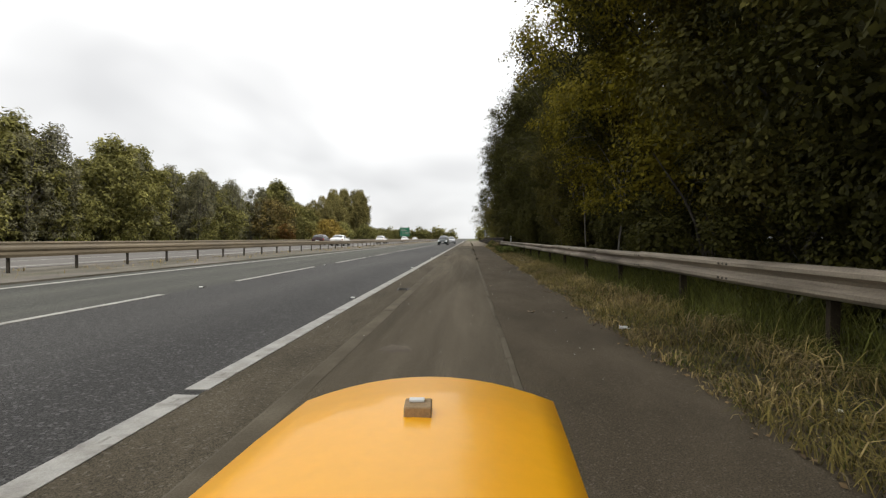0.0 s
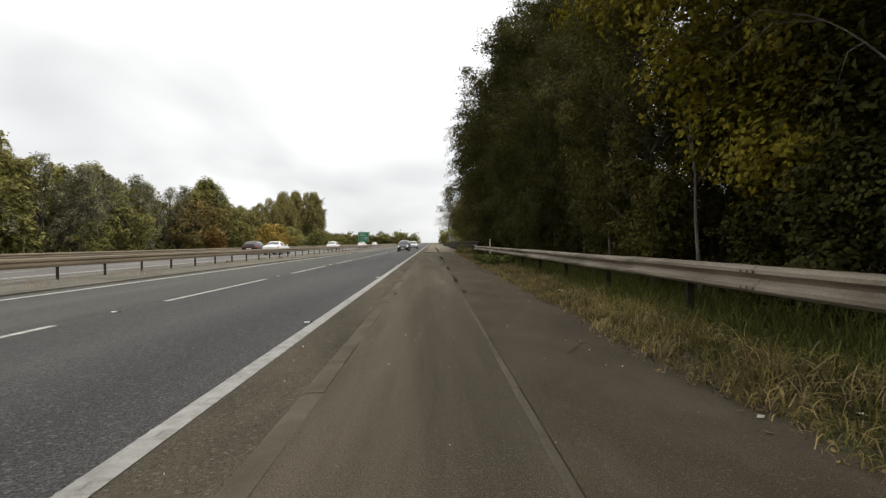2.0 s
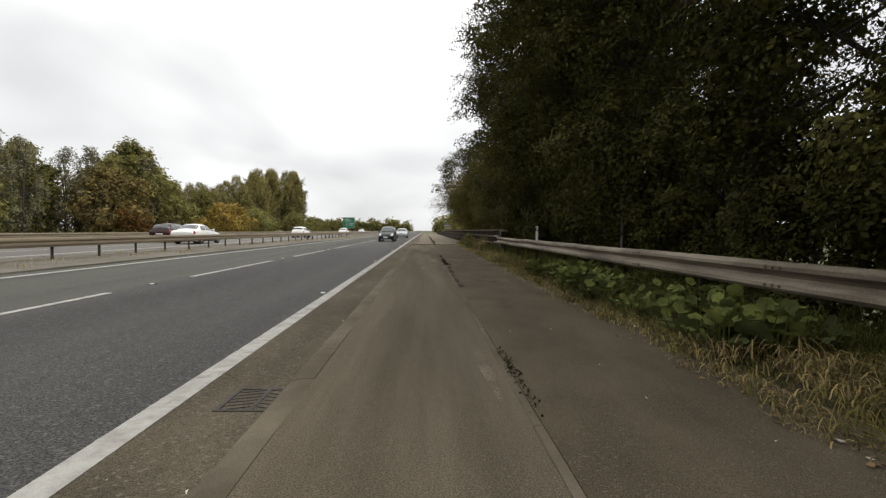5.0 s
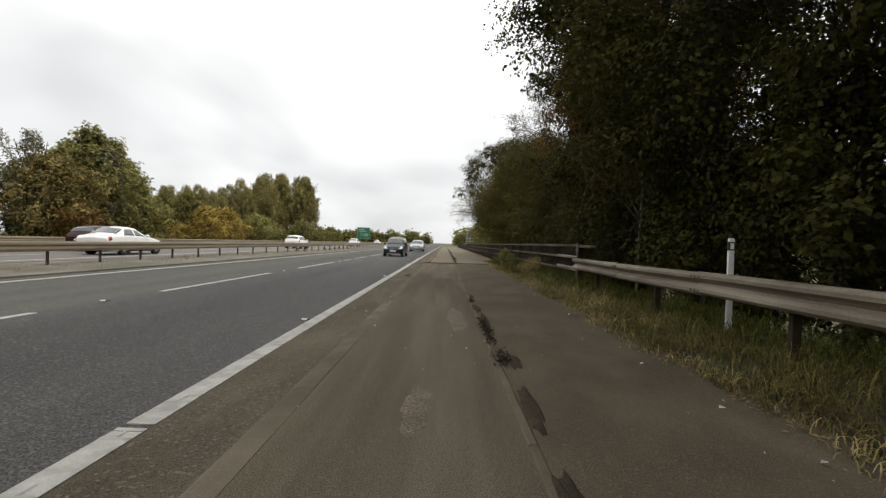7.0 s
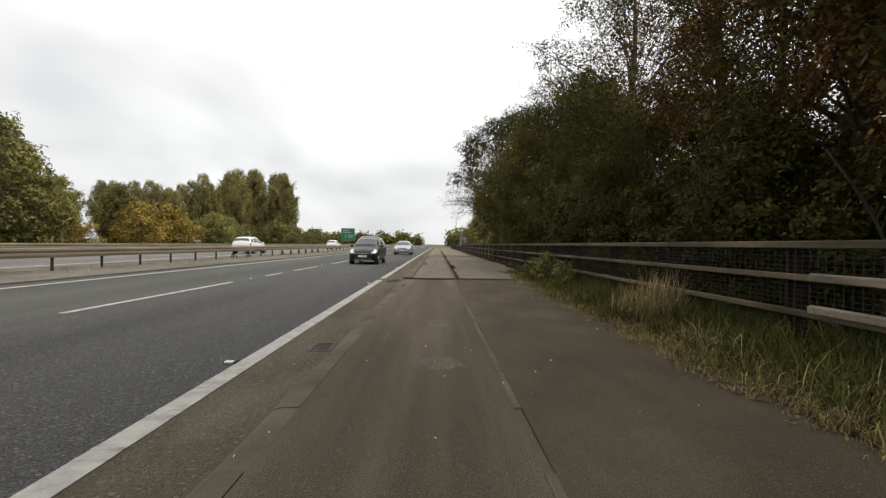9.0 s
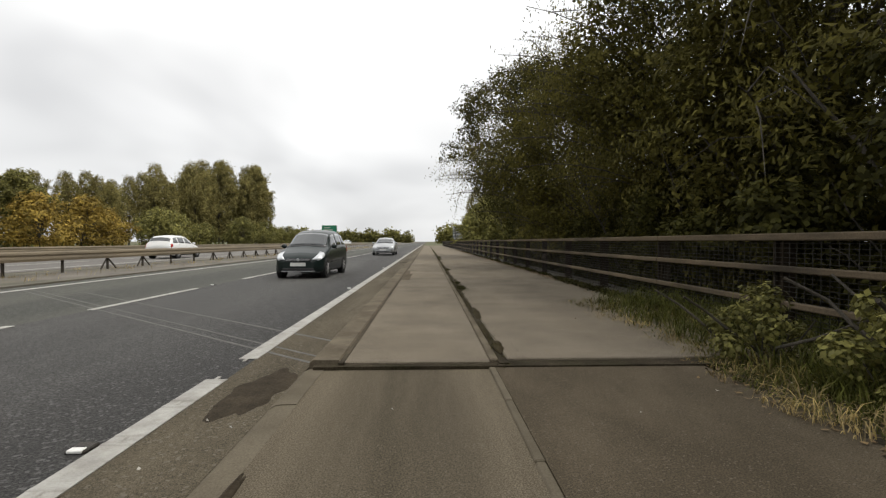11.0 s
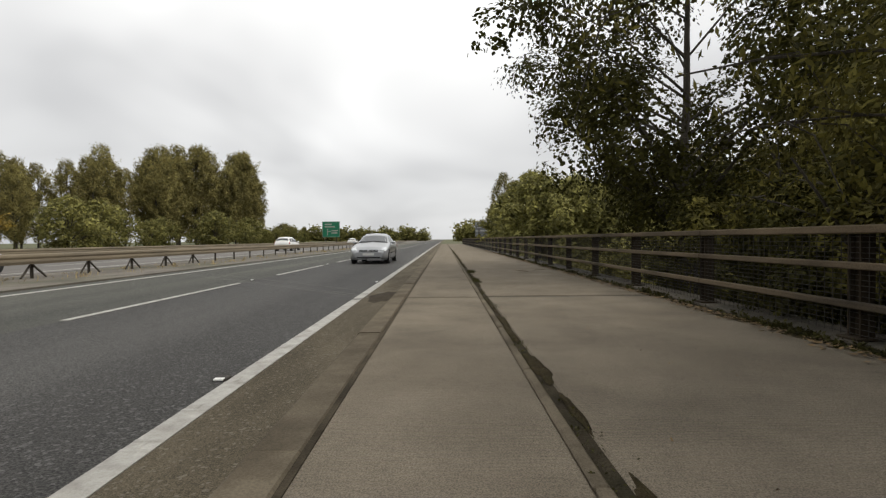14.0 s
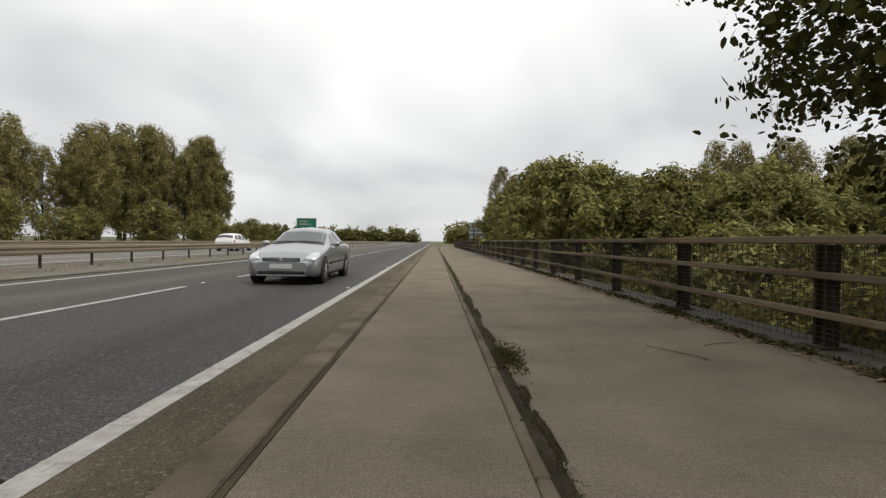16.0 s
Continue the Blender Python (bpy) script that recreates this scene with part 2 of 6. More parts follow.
def raw(name, verts, faces, material, parent=None, smooth=False):
    """A mesh object from numpy arrays of vertices and of quads (or triangles)."""
    verts, faces = np.asarray(verts, np.float32), np.asarray(faces, np.int32)
    me = bpy.data.meshes.new(name)
    k = faces.shape[1]
    me.vertices.add(len(verts))
    me.vertices.foreach_set("co", verts.ravel())
    me.loops.add(faces.size)
    me.loops.foreach_set("vertex_index", faces.ravel())
    me.polygons.add(len(faces))
    me.polygons.foreach_set("loop_start", np.arange(0, faces.size, k, dtype=np.int32))
    me.polygons.foreach_set("loop_total", np.full(len(faces), k, np.int32))
    if smooth:
        me.polygons.foreach_set("use_smooth", np.ones(len(faces), bool))
    me.materials.append(material)
    me.update(calc_edges=True)
    ob = new(name, me)
    if parent is not None:
        ob.parent = parent
    return ob


def empty(name, x=0, y=0, z=0, rz=0):
    ob = new(name)
    ob.matrix_basis = pose(x, y, z, 0, 0, rz)
    return ob


def box(bm, x0, x1, y0, y1, z0, z1, bevel=0.0):
    v = [bm.verts.new((x, y, z)) for x in (x0, x1) for y in (y0, y1) for z in (z0, z1)]
    fs = [bm.faces.new([v[i] for i in f]) for f in ((0, 1, 3, 2), (4, 6, 7, 5), (0, 4, 5, 1), (2, 3, 7, 6), (0, 2, 6, 4), (1, 5, 7, 3))]
    if bevel:
        es = list({e for f in fs for e in f.edges})
        bmesh.ops.bevel(bm, geom=es, offset=bevel, segments=1, affect="EDGES")
    return bm


def boxed(name, dims, material, parent=None, label="", bevel=0.0):
    return part(name, box(bmesh.new(), *dims, bevel=bevel), material, parent, label)


def extrude_profile(bm, prof, y0, y1, closed=True, steps=1):
    """A profile of (x, z) run along y."""
    rings = []
    for s in range(steps + 1):
        y = y0 + (y1 - y0) * s / steps
        rings.append([bm.verts.new((x, y, z)) for x, z in prof])
    n = len(prof)
    for a, b in zip(rings, rings[1:]):
        for i in range(n if closed else n - 1):
            j = (i + 1) % n
            bm.faces.new((a[i], a[j], b[j], b[i]))
    if closed:
        bm.faces.new(rings[0][::-1])
        bm.faces.new(rings[-1])
    return bm


def tube(bm, pts, radii, seg=6):
    """A tapered tube along points."""
    rings = []
    for i, p in enumerate(pts):
        p = Vector(p)
        a, b = Vector(pts[max(i - 1, 0)]), Vector(pts[min(i + 1, len(pts) - 1)])
        d = (b - a).normalized()
        u = d.orthogonal().normalized()
        w = d.cross(u)
        rings.append([bm.verts.new(p + (u * math.cos(k * 2 * math.pi / seg) + w * math.sin(k * 2 * math.pi / seg)) * radii[i]) for k in range(seg)])
    for a, b in zip(rings, rings[1:]):
        for k in range(seg):
            bm.faces.new((a[k], a[(k + 1) % seg], b[(k + 1) % seg], b[k]))
    bm.faces.new(rings[0][::-1])
    bm.faces.new(rings[-1])
    return bm


# ---- plan, in metres: x across the road, y along it ----
Y0, Y1 = -22.0, 420.0            # the detailed stretch of road
EDGE, DASH, FAR = -1.685, -5.485, -9.34   # road lines
KERB_L, KERB_R = -0.95, 0.59     # kerbs of the footway
PATH_R = 2.05                    # edge of the path before the bridge
JOINT_1, JOINT_2 = 52.8, 74.15    # the bridge's expansion joints
PLINTH = 3.72                    # foot of the parapet
BARRIER = -12.6                  # central barrier


# ---- ground ----
def ground_z(x, y):
    s = lambda a, b, v: max(0.0, min(1.0, (v - a) / (b - a))) ** 2 * (3 - 2 * max(0.0, min(1.0, (v - a) / (b - a))))
    z = -0.12
    if x > 0:
        z -= 4.2 * s(4.6, 9.0, x) * s(60, 72, y) * (1 - s(120, 150, y))
        z -= 0.5 * s(4.2, 9, x) * (1 - s(50, 60, y))
    else:
        z += 0.7 * s(-24, -30, x)
    return z


def make_ground():
    xs = [-2500, -900, -300, -120, -60, -40, -34, -30, -27, -24.5, -23, 0.2, 2.2, 4.3, 4.8, 5.6, 6.6, 7.8, 9.2, 12, 20, 40, 80, 200, 600, 2500]
    ys = [-800, -200, -60] + list(range(-30, 160, 3)) + [170, 190, 220, 280, 400, 700, 1400, 3500]
    v = [(x, y, ground_z(x, y) + (noise.noise((x * 0.3, y * 0.3, 0)) * 0.08 if (x < -24 or x > 4.5) else -0.02)) for y in ys for x in xs]
    w = len(xs)
    f = [(j * w + i, j * w + i + 1, (j + 1) * w + i + 1, (j + 1) * w + i) for j in range(len(ys) - 1) for i in range(w - 1)]
    g = raw("ground", v, f, M_FIELD, smooth=True)
    return tagged(g, "rough grassy ground beside the dual carriageway, reaching the horizon", "ground", kind="structure")


make_ground()


def strip(name, x0, x1, y0, y1, z0, z1, material, label, cat="road"):
    return tagged(boxed(name, (x0, x1, y0, y1, z0, z1), material), label, cat, kind="structure")


strip("road", DASH, EDGE + 0.07, -120, 1500, -0.4, 0.0, M_ROAD, "dark asphalt lane of the near carriageway", "road")
strip("road_outer_lane", -10.0, DASH, -120, 1500, -0.4, 0.0, M_ROAD_OUT, "paler green-grey asphalt overtaking lane", "road")
strip("hard_strip", EDGE + 0.07, KERB_L - 0.09, -120, 1500, -0.4, 0.001, M_STRIP, "brown dusty asphalt strip beside the edge line", "road")
strip("pavement", KERB_L + 0.091, KERB_R - 0.05, -120, JOINT_1, -0.35, 0.03, M_FOOT, "worn grey-brown asphalt footway between two kerbs", "pavement")
strip("cycle_path", KERB_R + 0.05, PATH_R + 0.35, -120, JOINT_1, -0.35, 0.045, M_PATH, "dark smooth asphalt path beside the grass verge", "path")
strip("road_far", -22.6, -14.2, -120, 1500, -0.4, 0.06, M_ROAD2, "pale asphalt of the opposite carriageway", "road")
strip("central_reserve", -14.2, -10.0, -120, 1500, -0.4, 0.045, M_RESERVE, "dusty gravel strip with weeds between the carriageways", "reserve")
strip("verge", PATH_R + 0.35, 4.6, -120, JOINT_1 + 1.5, -0.5, 0.0, M_SOIL, "bare soil and roots under the verge grass", "verge")


# ---- road markings ----
def line(name, x, w, y0, y1, label, z=0.004):
    return tagged(boxed(name, (x - w / 2, x + w / 2, y0, y1, z - 0.006, z + 0.003), M_PAINT), label, "road marking", kind="structure")


for y0, y1 in ((-60, -8.62), (-8.5, 10.2), (10.32, 29.1), (29.22, JOINT_1 - 0.2), (JOINT_1 + 0.5, JOINT_2 + 0.45), (JOINT_2 + 0.62, JOINT_2 + 1.3), (JOINT_2 + 1.5, 800)):
    line("edge_line", EDGE, 0.17, y0, y1, "worn white ribbed edge line on the asphalt")
line("far_edge_line", FAR, 0.16, -60, 800, "worn white line beside the central reserve")
line("opposite_line", -15.0, 0.16, -60, 800, "white edge line of the opposite carriageway", 0.064)
dash_y = [(9 * k, 9 * k + 6) for k in range(-5, 6)] + [(53.69, 55.24), (56.79, 60.48)] + [(63.47 + 9 * k, 69.47 + 9 * k) for k in range(0, 27)]
for a, b in dash_y:
    tagged(boxed("lane_dash", (DASH - 0.06, DASH + 0.06, a, b, -0.042, 0.007), M_PAINT), "white lane dash painted on dark asphalt", "road marking", "dashes between the lanes", "structure")
for k in range(0, 30):
    y = -20 + 9 * k
    tagged(boxed("lane_dash", (-18.5, -18.38, y, y + 6, 0.056, 0.067), M_PAINT), "white lane dash of the opposite carriageway", "road marking", "dashes of the opposite carriageway", "structure")


# ---- trees ----
def leaves(centres, per, spread, size, droop, rng, flat=0.75, tri=False):
    """Leaf blades in clumps round centres: a folded rhombus each."""
    n = len(centres) * per
    c = np.repeat(centres, per, axis=0) + rng.normal(0, 1, (n, 3)) * spread * np.array([1, 1, flat])
    d = rng.normal(0, 1, (n, 3)) * np.array([1, 1, 0.6]) + np.array([0, 0, -droop])
    d /= np.linalg.norm(d, axis=1, keepdims=True)
    s = np.cross(d, rng.normal(0, 0.55, (n, 3)) + np.array([0, 0, 1.0]))
    s /= np.linalg.norm(s, axis=1, keepdims=True)
    q = size * rng.uniform(0.6, 1.35, (n, 1))
    if tri:
        v = np.stack([c, c + d * q * 0.75 + s * q * 0.42, c + d * q * 0.9 - s * q * 0.38], 1).reshape(-1, 3)
        return v, np.arange(3 * n).reshape(-1, 3)
    v = np.stack([c, c + d * q * 0.5 + s * q * 0.3, c + d * q, c + d * q * 0.5 - s * q * 0.3], 1).reshape(-1, 3)
    f = np.arange(4 * n).reshape(-1, 4)
    return v, f


def crown_lobes(lobes, rx, rz, z0, rng, taper, fill, lobe_r):
    """Centres and radii of the boughs' leaf masses in an uneven crown of half width rx and height rz from z0 up."""
    ph = rng.uniform(0, 6.28, 3)
    pts, rad = [], []
    for k in range(lobes):
        a, h = k * 2.39996 + rng.uniform(-0.5, 0.5), (k + rng.uniform(0, 1)) / lobes
        prof = math.sin(math.pi * min(1, max(0.02, h * 0.9 + 0.07)) ** (1 - taper * 0.6)) ** 0.7
        bulge = 1 + 0.14 * math.sin(2 * a + ph[0] + 3 * h) + 0.12 * math.sin(3 * a + ph[1] - 7 * h)
        r = rx * lobe_r * rng.uniform(0.6, 1.4)
        d = max(0.0, rx * prof * bulge * (fill + (1 - fill) * rng.uniform(0, 1) ** 0.5) - 0.5 * r)
        d = min(d, rx - 0.55 * r)
        pts.append((d * math.cos(a), d * math.sin(a), max(z0 + rz * h - 0.3 * r, 0.5 * r)))
        rad.append(r)
    return np.array(pts), np.array(rad)


def leaf_blades(c, nrm, q, droop, rng, tri):
    """Leaf blades at c that face along nrm."""
    n = len(c)
    nrm = nrm + rng.normal(0, 0.42, (n, 3))
    nrm /= np.linalg.norm(nrm, axis=1, keepdims=True)
    d = np.cross(nrm, rng.normal(0, 1, (n, 3)))
    d[:, 2] -= droop * (1 - nrm[:, 2] ** 2)
    d /= np.linalg.norm(d, axis=1, keepdims=True)
    e = np.cross(d, nrm)
    if tri == 6:
        v = np.stack([c, c + d * q * 0.25 + e * q * 0.33, c + d * q * 0.65 + e * q * 0.3, c + d * q, c + d * q * 0.62 - e * q * 0.3, c + d * q * 0.22 - e * q * 0.33], 1).reshape(-1, 3)
        return v, np.arange(6 * n).reshape(-1, 6)
    if tri:
        v = np.stack([c - e * q * 0.1, c + d * q * 0.55 + e * q * 0.36, c + d * q * 1.1 - e * q * 0.12], 1).reshape(-1, 3)
        return v, np.arange(3 * n).reshape(-1, 3)
    v = np.stack([c, c + d * q * 0.45 + e * q * 0.34, c + d * q, c + d * q * 0.5 - e * q * 0.34], 1).reshape(-1, 3)
    return v, np.arange(4 * n).reshape(-1, 4)


def leaf_crown(pts, rad, n, size, tall, droop, rng, tri, sprigs=7, core=0.12):
    """Leaves on the skins of the lobes, twig tips that stand out of them, and larger inner leaves."""
    k = rng.choice(len(pts), n, p=rad ** 2 / np.sum(rad ** 2))
    u = rng.normal(0, 1, (n, 3)) + np.array([0, 0, 0.35])
    u /= np.linalg.norm(u, axis=1, keepdims=True)
    out = rng.uniform(0, 1, n)
    tip = rng.uniform(0, 1, n) < 0.42
    sd = rng.normal(0, 1, (len(pts), sprigs, 3)) + np.array([0, 0, 0.45])
    sd /= np.linalg.norm(sd, axis=2, keepdims=True)
    pick = sd[k, rng.integers(0, sprigs, n)]
    u = np.where(tip[:, None], pick + u * (0.30 - 0.16 * out[:, None]), u)
    lump = 1 + 0.16 * np.sin(u[:, 0] * 7 + k) * np.sin(u[:, 1] * 6 + 2 * k) + 0.1 * np.sin(u[:, 2] * 9 + k)
    r = np.where(tip, 0.72 + 0.75 * out, (1 - 0.34 * out ** 2) * lump)
    c = pts[k] + u * (rad[k] * r)[:, None] * np.array([1, 1, tall])
    face = u + np.array([0, 0, 0.45])
    v, f = leaf_blades(c, face, size * rng.uniform(0.6, 1.35, (n, 1)), droop, rng, tri)
    m = int(n * core)
    if m:
        k = rng.choice(len(pts), m, p=rad ** 3 / np.sum(rad ** 3))
        c = pts[k] + rng.normal(0, 0.24, (m, 3)) * rad[k][:, None] * np.array([1, 1, tall])
        v2, f2 = leaf_blades(c, rng.normal(0, 1, (m, 3)), np.minimum(rng.uniform(0.16, 0.32, (m, 1)) * rad[k][:, None], size * 1.7), 0.3, rng, tri)
        f = np.concatenate([f, f2 + len(v)])
        v = np.concatenate([v, v2])
    v[:, 2] = np.maximum(v[:, 2], 0.02)
    return v, f


def leafy_boughs(bm, trunk, tips, size, rng, tri, narrow=1.0, per=340, twigs=7, thick=0.026):
    """Arching boughs from the trunk to tips, each a limb in bm with side twigs; returns the leaves that hang along them."""
    vs, fs, off = [], [], 0
    top = trunk[-1][2]
    for e in tips:
        e = Vector(e)
        h0 = max(0.15, min(0.85, (e.z * 0.62 - 0.2) / top))
        i = h0 * (len(trunk) - 1)
        a, b = Vector(trunk[int(i)]), Vector(trunk[min(len(trunk) - 1, int(i) + 1)])
        st = a.lerp(b, i - int(i))
        c = st.lerp(e, 0.55) + Vector((0, 0, 0.22 * (e - st).length))
        line_ = [st * (1 - t) ** 2 + c * 2 * t * (1 - t) + e * t * t for t in [k / 8 for k in range(9)]]
        tube(bm, line_, [thick * (1 - k / 9) + 0.004 for k in range(9)], 5)
        runs = [line_[3:]]
        for k in range(twigs):
            s0 = line_[2 + int(rng.integers(0, 6))]
            d = Vector((rng.normal(0, 1), rng.normal(0, 1), rng.normal(-0.1, 0.6))).normalized() * rng.uniform(0.5, 1.3)
            tw = [s0, s0 + d * 0.5 + Vector((0, 0, 0.1)), s0 + d + Vector((0, 0, -0.25))]
            tube(bm, tw, [0.014, 0.009, 0.003], 4)
            runs.append(tw)
        pts = []
        for run in runs:
            n = int(per * (2.0 if len(run) > 3 else 1) / (twigs + 2))
            t = rng.uniform(0, len(run) - 1.001, n)
            j = t.astype(int)
            arr = np.array([tuple(p) for p in run])
            pts.append(arr[j] + (arr[j + 1] - arr[j]) * (t - j)[:, None])
        c = np.concatenate(pts)
        c = c + rng.normal(0, 1, c.shape) * np.array([0.16, 0.16, 0.15])
        v, f = leaf_blades(c, rng.normal(0, 1, c.shape) + np.array([0, 0, 0.6]), size * rng.uniform(0.7, 1.35, (len(c), 1)), 0.5 + 1.2 * (narrow < 1), rng, tri)
        if narrow < 1:
            k = 3 if tri else 4
            v = v.reshape(-1, k, 3)
            mid = (v[:, :1] + v[:, 2:3]) / 2
            v[:, 1:2] = mid + (v[:, 1:2] - mid) * narrow
            if not tri:
                v[:, 3:4] = mid + (v[:, 3:4] - mid) * narrow
            v = v.reshape(-1, 3)
        vs.append(v)
        fs.append(f + off)
        off += len(v)
    return np.concatenate(vs), np.concatenate(fs)


def make_tree(name, seed, height, rx, z0, clumps, per, spread, size, leaf, bark, label, droop=0.2, trunk_r=0.16, limbs=24, stems=1, taper=0.35, fill=0.4, cat="tree", tri=False, lobes=46, lobe_r=0.27, tall=0.8, core=0.2, boughs=0, tips=(), narrow=1.0, bough_leaves=340):
    rng = np.random.default_rng(seed)
    t = empty(name)
    bm = bmesh.new()
    pts, rad = crown_lobes(lobes, rx, height - z0, z0, rng, taper, fill, lobe_r)
    for s in range(stems):
        lean = rng.uniform(-1, 1, 2) * (0.25 if stems == 1 else 0.9)
        base = Vector((rng.uniform(-1, 1) * 0.25 * (stems > 1), rng.uniform(-1, 1) * 0.25 * (stems > 1), -0.25))
        trunk = []
        for i in range(8):
            h = i / 7
            trunk.append((base.x + lean[0] * h * h * 1.6 + rng.normal(0, 0.06), base.y + lean[1] * h * h * 1.6 + rng.normal(0, 0.06), -0.25 + (height * 0.93 + 0.25) * h))
        tube(bm, trunk, [trunk_r * (1.25 if i == 0 else 1) * (1 - 0.9 * i / 7) + 0.012 for i in range(8)], 7)
        for k in range(limbs):
            e = pts[rng.integers(len(pts))]
            h0 = max(0.12, min(0.86, (e[2] - abs(rng.normal(1.0, 0.6)) - 0.25 * math.hypot(e[0], e[1])) / height))
            i = h0 * 7
            a, b = Vector(trunk[int(i)]), Vector(trunk[min(7, int(i) + 1)])
            st = a.lerp(b, i - int(i))
            mid = st.lerp(Vector(e), 0.5) + Vector((rng.normal(0, 0.15), rng.normal(0, 0.15), 0.25))
            r0 = max(0.014, trunk_r * (1 - 0.85 * h0) * 0.45)
            tube(bm, [st, mid, Vector(e)], [r0, r0 * 0.6, 0.006], 5)
    v, f = leaf_crown(pts, rad, clumps * per, size, tall, droop, rng, tri, core=core)
    ends = list(tips)
    for k in range(boughs):
        a, h = k * 2.39996 + rng.uniform(-0.4, 0.4), rng.uniform(0.36, 0.92)
        r = rx * rng.uniform(1.0, 1.3) * (1.0 if h < 0.75 else 0.75)
        ends.append((r * math.cos(a), r * math.sin(a), z0 + (height - z0) * h))
    if ends:
        v2, f2 = leafy_boughs(bm, trunk, ends, size, rng, tri, narrow, bough_leaves)
        f = np.concatenate([f, f2 + len(v)])
        v = np.concatenate([v, v2])
    part("trunk", bm, bark, t)
    raw("crown", v, f, leaf, t)
    return tagged(t, label, cat)


def plant(proto, spots, group=""):
    """Stand copies of a tree at (x, y, scale, turn); the first spot takes the original."""
    for k, (x, y, s, rz) in enumerate(spots):
        z = ground_z(x, y)
        if x > 2.2 and x < 4.6 and y < JOINT_1:
            z = 0.0
        m = pose(x, y, z, 0, 0, rz) @ Matrix.Diagonal((s, s, s, 1))
        if k == 0:
            proto.matrix_basis = m
            ob = proto
        else:
            ob = copy_thing(proto, Matrix.Identity(4))
            ob.matrix_basis = m
        if group:
            ob["group"] = group


R = random.Random(7)
ROADSIDE = dict(boughs=15, bough_leaves=460, taper=-0.3, lobe_r=0.22, core=0.06)
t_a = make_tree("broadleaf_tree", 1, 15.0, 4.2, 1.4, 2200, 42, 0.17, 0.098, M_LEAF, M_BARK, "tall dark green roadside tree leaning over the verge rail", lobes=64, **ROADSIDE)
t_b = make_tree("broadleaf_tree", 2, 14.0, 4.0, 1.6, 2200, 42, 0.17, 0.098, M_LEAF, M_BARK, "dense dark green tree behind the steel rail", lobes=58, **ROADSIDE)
t_c = make_tree("broadleaf_tree", 3, 13.0, 3.8, 1.8, 1900, 42, 0.17, 0.098, M_LEAF_OLIVE, M_BARK_PALE, "olive green tree with pale stems behind the rail", stems=2, trunk_r=0.1, lobes=50, **ROADSIDE)
t_y = make_tree("broadleaf_tree", 4, 12.5, 3.9, 2.4, 1900, 42, 0.17, 0.098, M_LEAF_YELLOW, M_BARK, "tree with yellowing autumn leaves above the verge", trunk_r=0.13, lobes=46, **ROADSIDE)
t_r = make_tree("broadleaf_tree", 5, 12.5, 3.6, 1.8, 1600, 42, 0.17, 0.095, M_LEAF_BROWN, M_BARK, "tree with russet brown autumn leaves behind the parapet", lobes=44, **ROADSIDE)
t_s = make_tree("broadleaf_tree", 18, 14.0, 4.2, 2.2, 850, 42, 0.17, 0.098, M_LEAF, M_BARK, "thin dark green tree with sky between its branches", trunk_r=0.24, limbs=34, lobes=60, lobe_r=0.19, core=0.0, tri=True, boughs=10)
# the willow whose sprays hang over the bridge footway
W_TIPS = [(-6.0, 0.2, 4.6), (-5.6, 1.8, 5.0), (-5.2, -1.2, 5.6), (-4.9, 3.0, 4.4), (-4.6, -2.2, 6.2), (-4.4, 0.8, 6.8), (-4.6, 1.6, 3.4), (-3.9, -3.6, 6.6), (-3.6, 4.0, 5.8), (-3.3, 0.0, 7.8),
          (-5.9, 1.6, 4.9), (-5.7, 1.2, 5.5), (-5.5, 2.0, 4.2), (-5.2, 1.0, 6.0), (-5.0, 2.2, 5.2), (-5.4, 0.4, 4.9), (-2.6, -4.4, 7.4), (-4.0, -0.4, 5.0), (-5.0, 0.8, 5.9), (-3.6, 2.8, 3.2), (-2.0, 5.0, 6.4), (-1.6, -5.0, 5.6), (-2.8, -2.4, 8.2)]
t_w = make_tree("willow_tree", 6, 9.2, 3.9, 1.8, 1600, 42, 0.17, 0.09, M_LEAF_OLIVE, M_BARK, "bushy willow with drooping narrow leaves over the parapet", droop=0.9, stems=3, trunk_r=0.12, taper=-0.1, lobes=60, lobe_r=0.22, core=0.02, fill=0.45, tips=W_TIPS, narrow=0.45, bough_leaves=800)
b_w = make_tree("willow_tree", 26, 6.8, 3.0, 0.6, 900, 42, 0.17, 0.11, M_LEAF_OLIVE, M_BARK_PALE, "young bushy willow crowding the bridge parapet", droop=0.8, stems=3, trunk_r=0.07, taper=0.1, lobes=40, tri=True, core=0.04, fill=0.5, boughs=14, narrow=0.7)
t_l = make_tree("broadleaf_tree", 17, 15.0, 6.6, 4.5, 2300, 30, 0.16, 0.125, M_LEAF, M_BARK, "dark broad-leaved tree overhanging the bridge parapet", trunk_r=0.2, limbs=50, taper=-0.35, lobes=110, lobe_r=0.15, core=0.0, fill=0.5, tri=6)
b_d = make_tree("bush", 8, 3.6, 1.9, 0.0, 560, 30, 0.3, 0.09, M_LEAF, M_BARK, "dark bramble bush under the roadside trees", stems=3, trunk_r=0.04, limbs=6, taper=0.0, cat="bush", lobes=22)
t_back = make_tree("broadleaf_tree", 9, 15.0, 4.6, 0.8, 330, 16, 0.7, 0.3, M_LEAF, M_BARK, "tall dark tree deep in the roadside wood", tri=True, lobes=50)

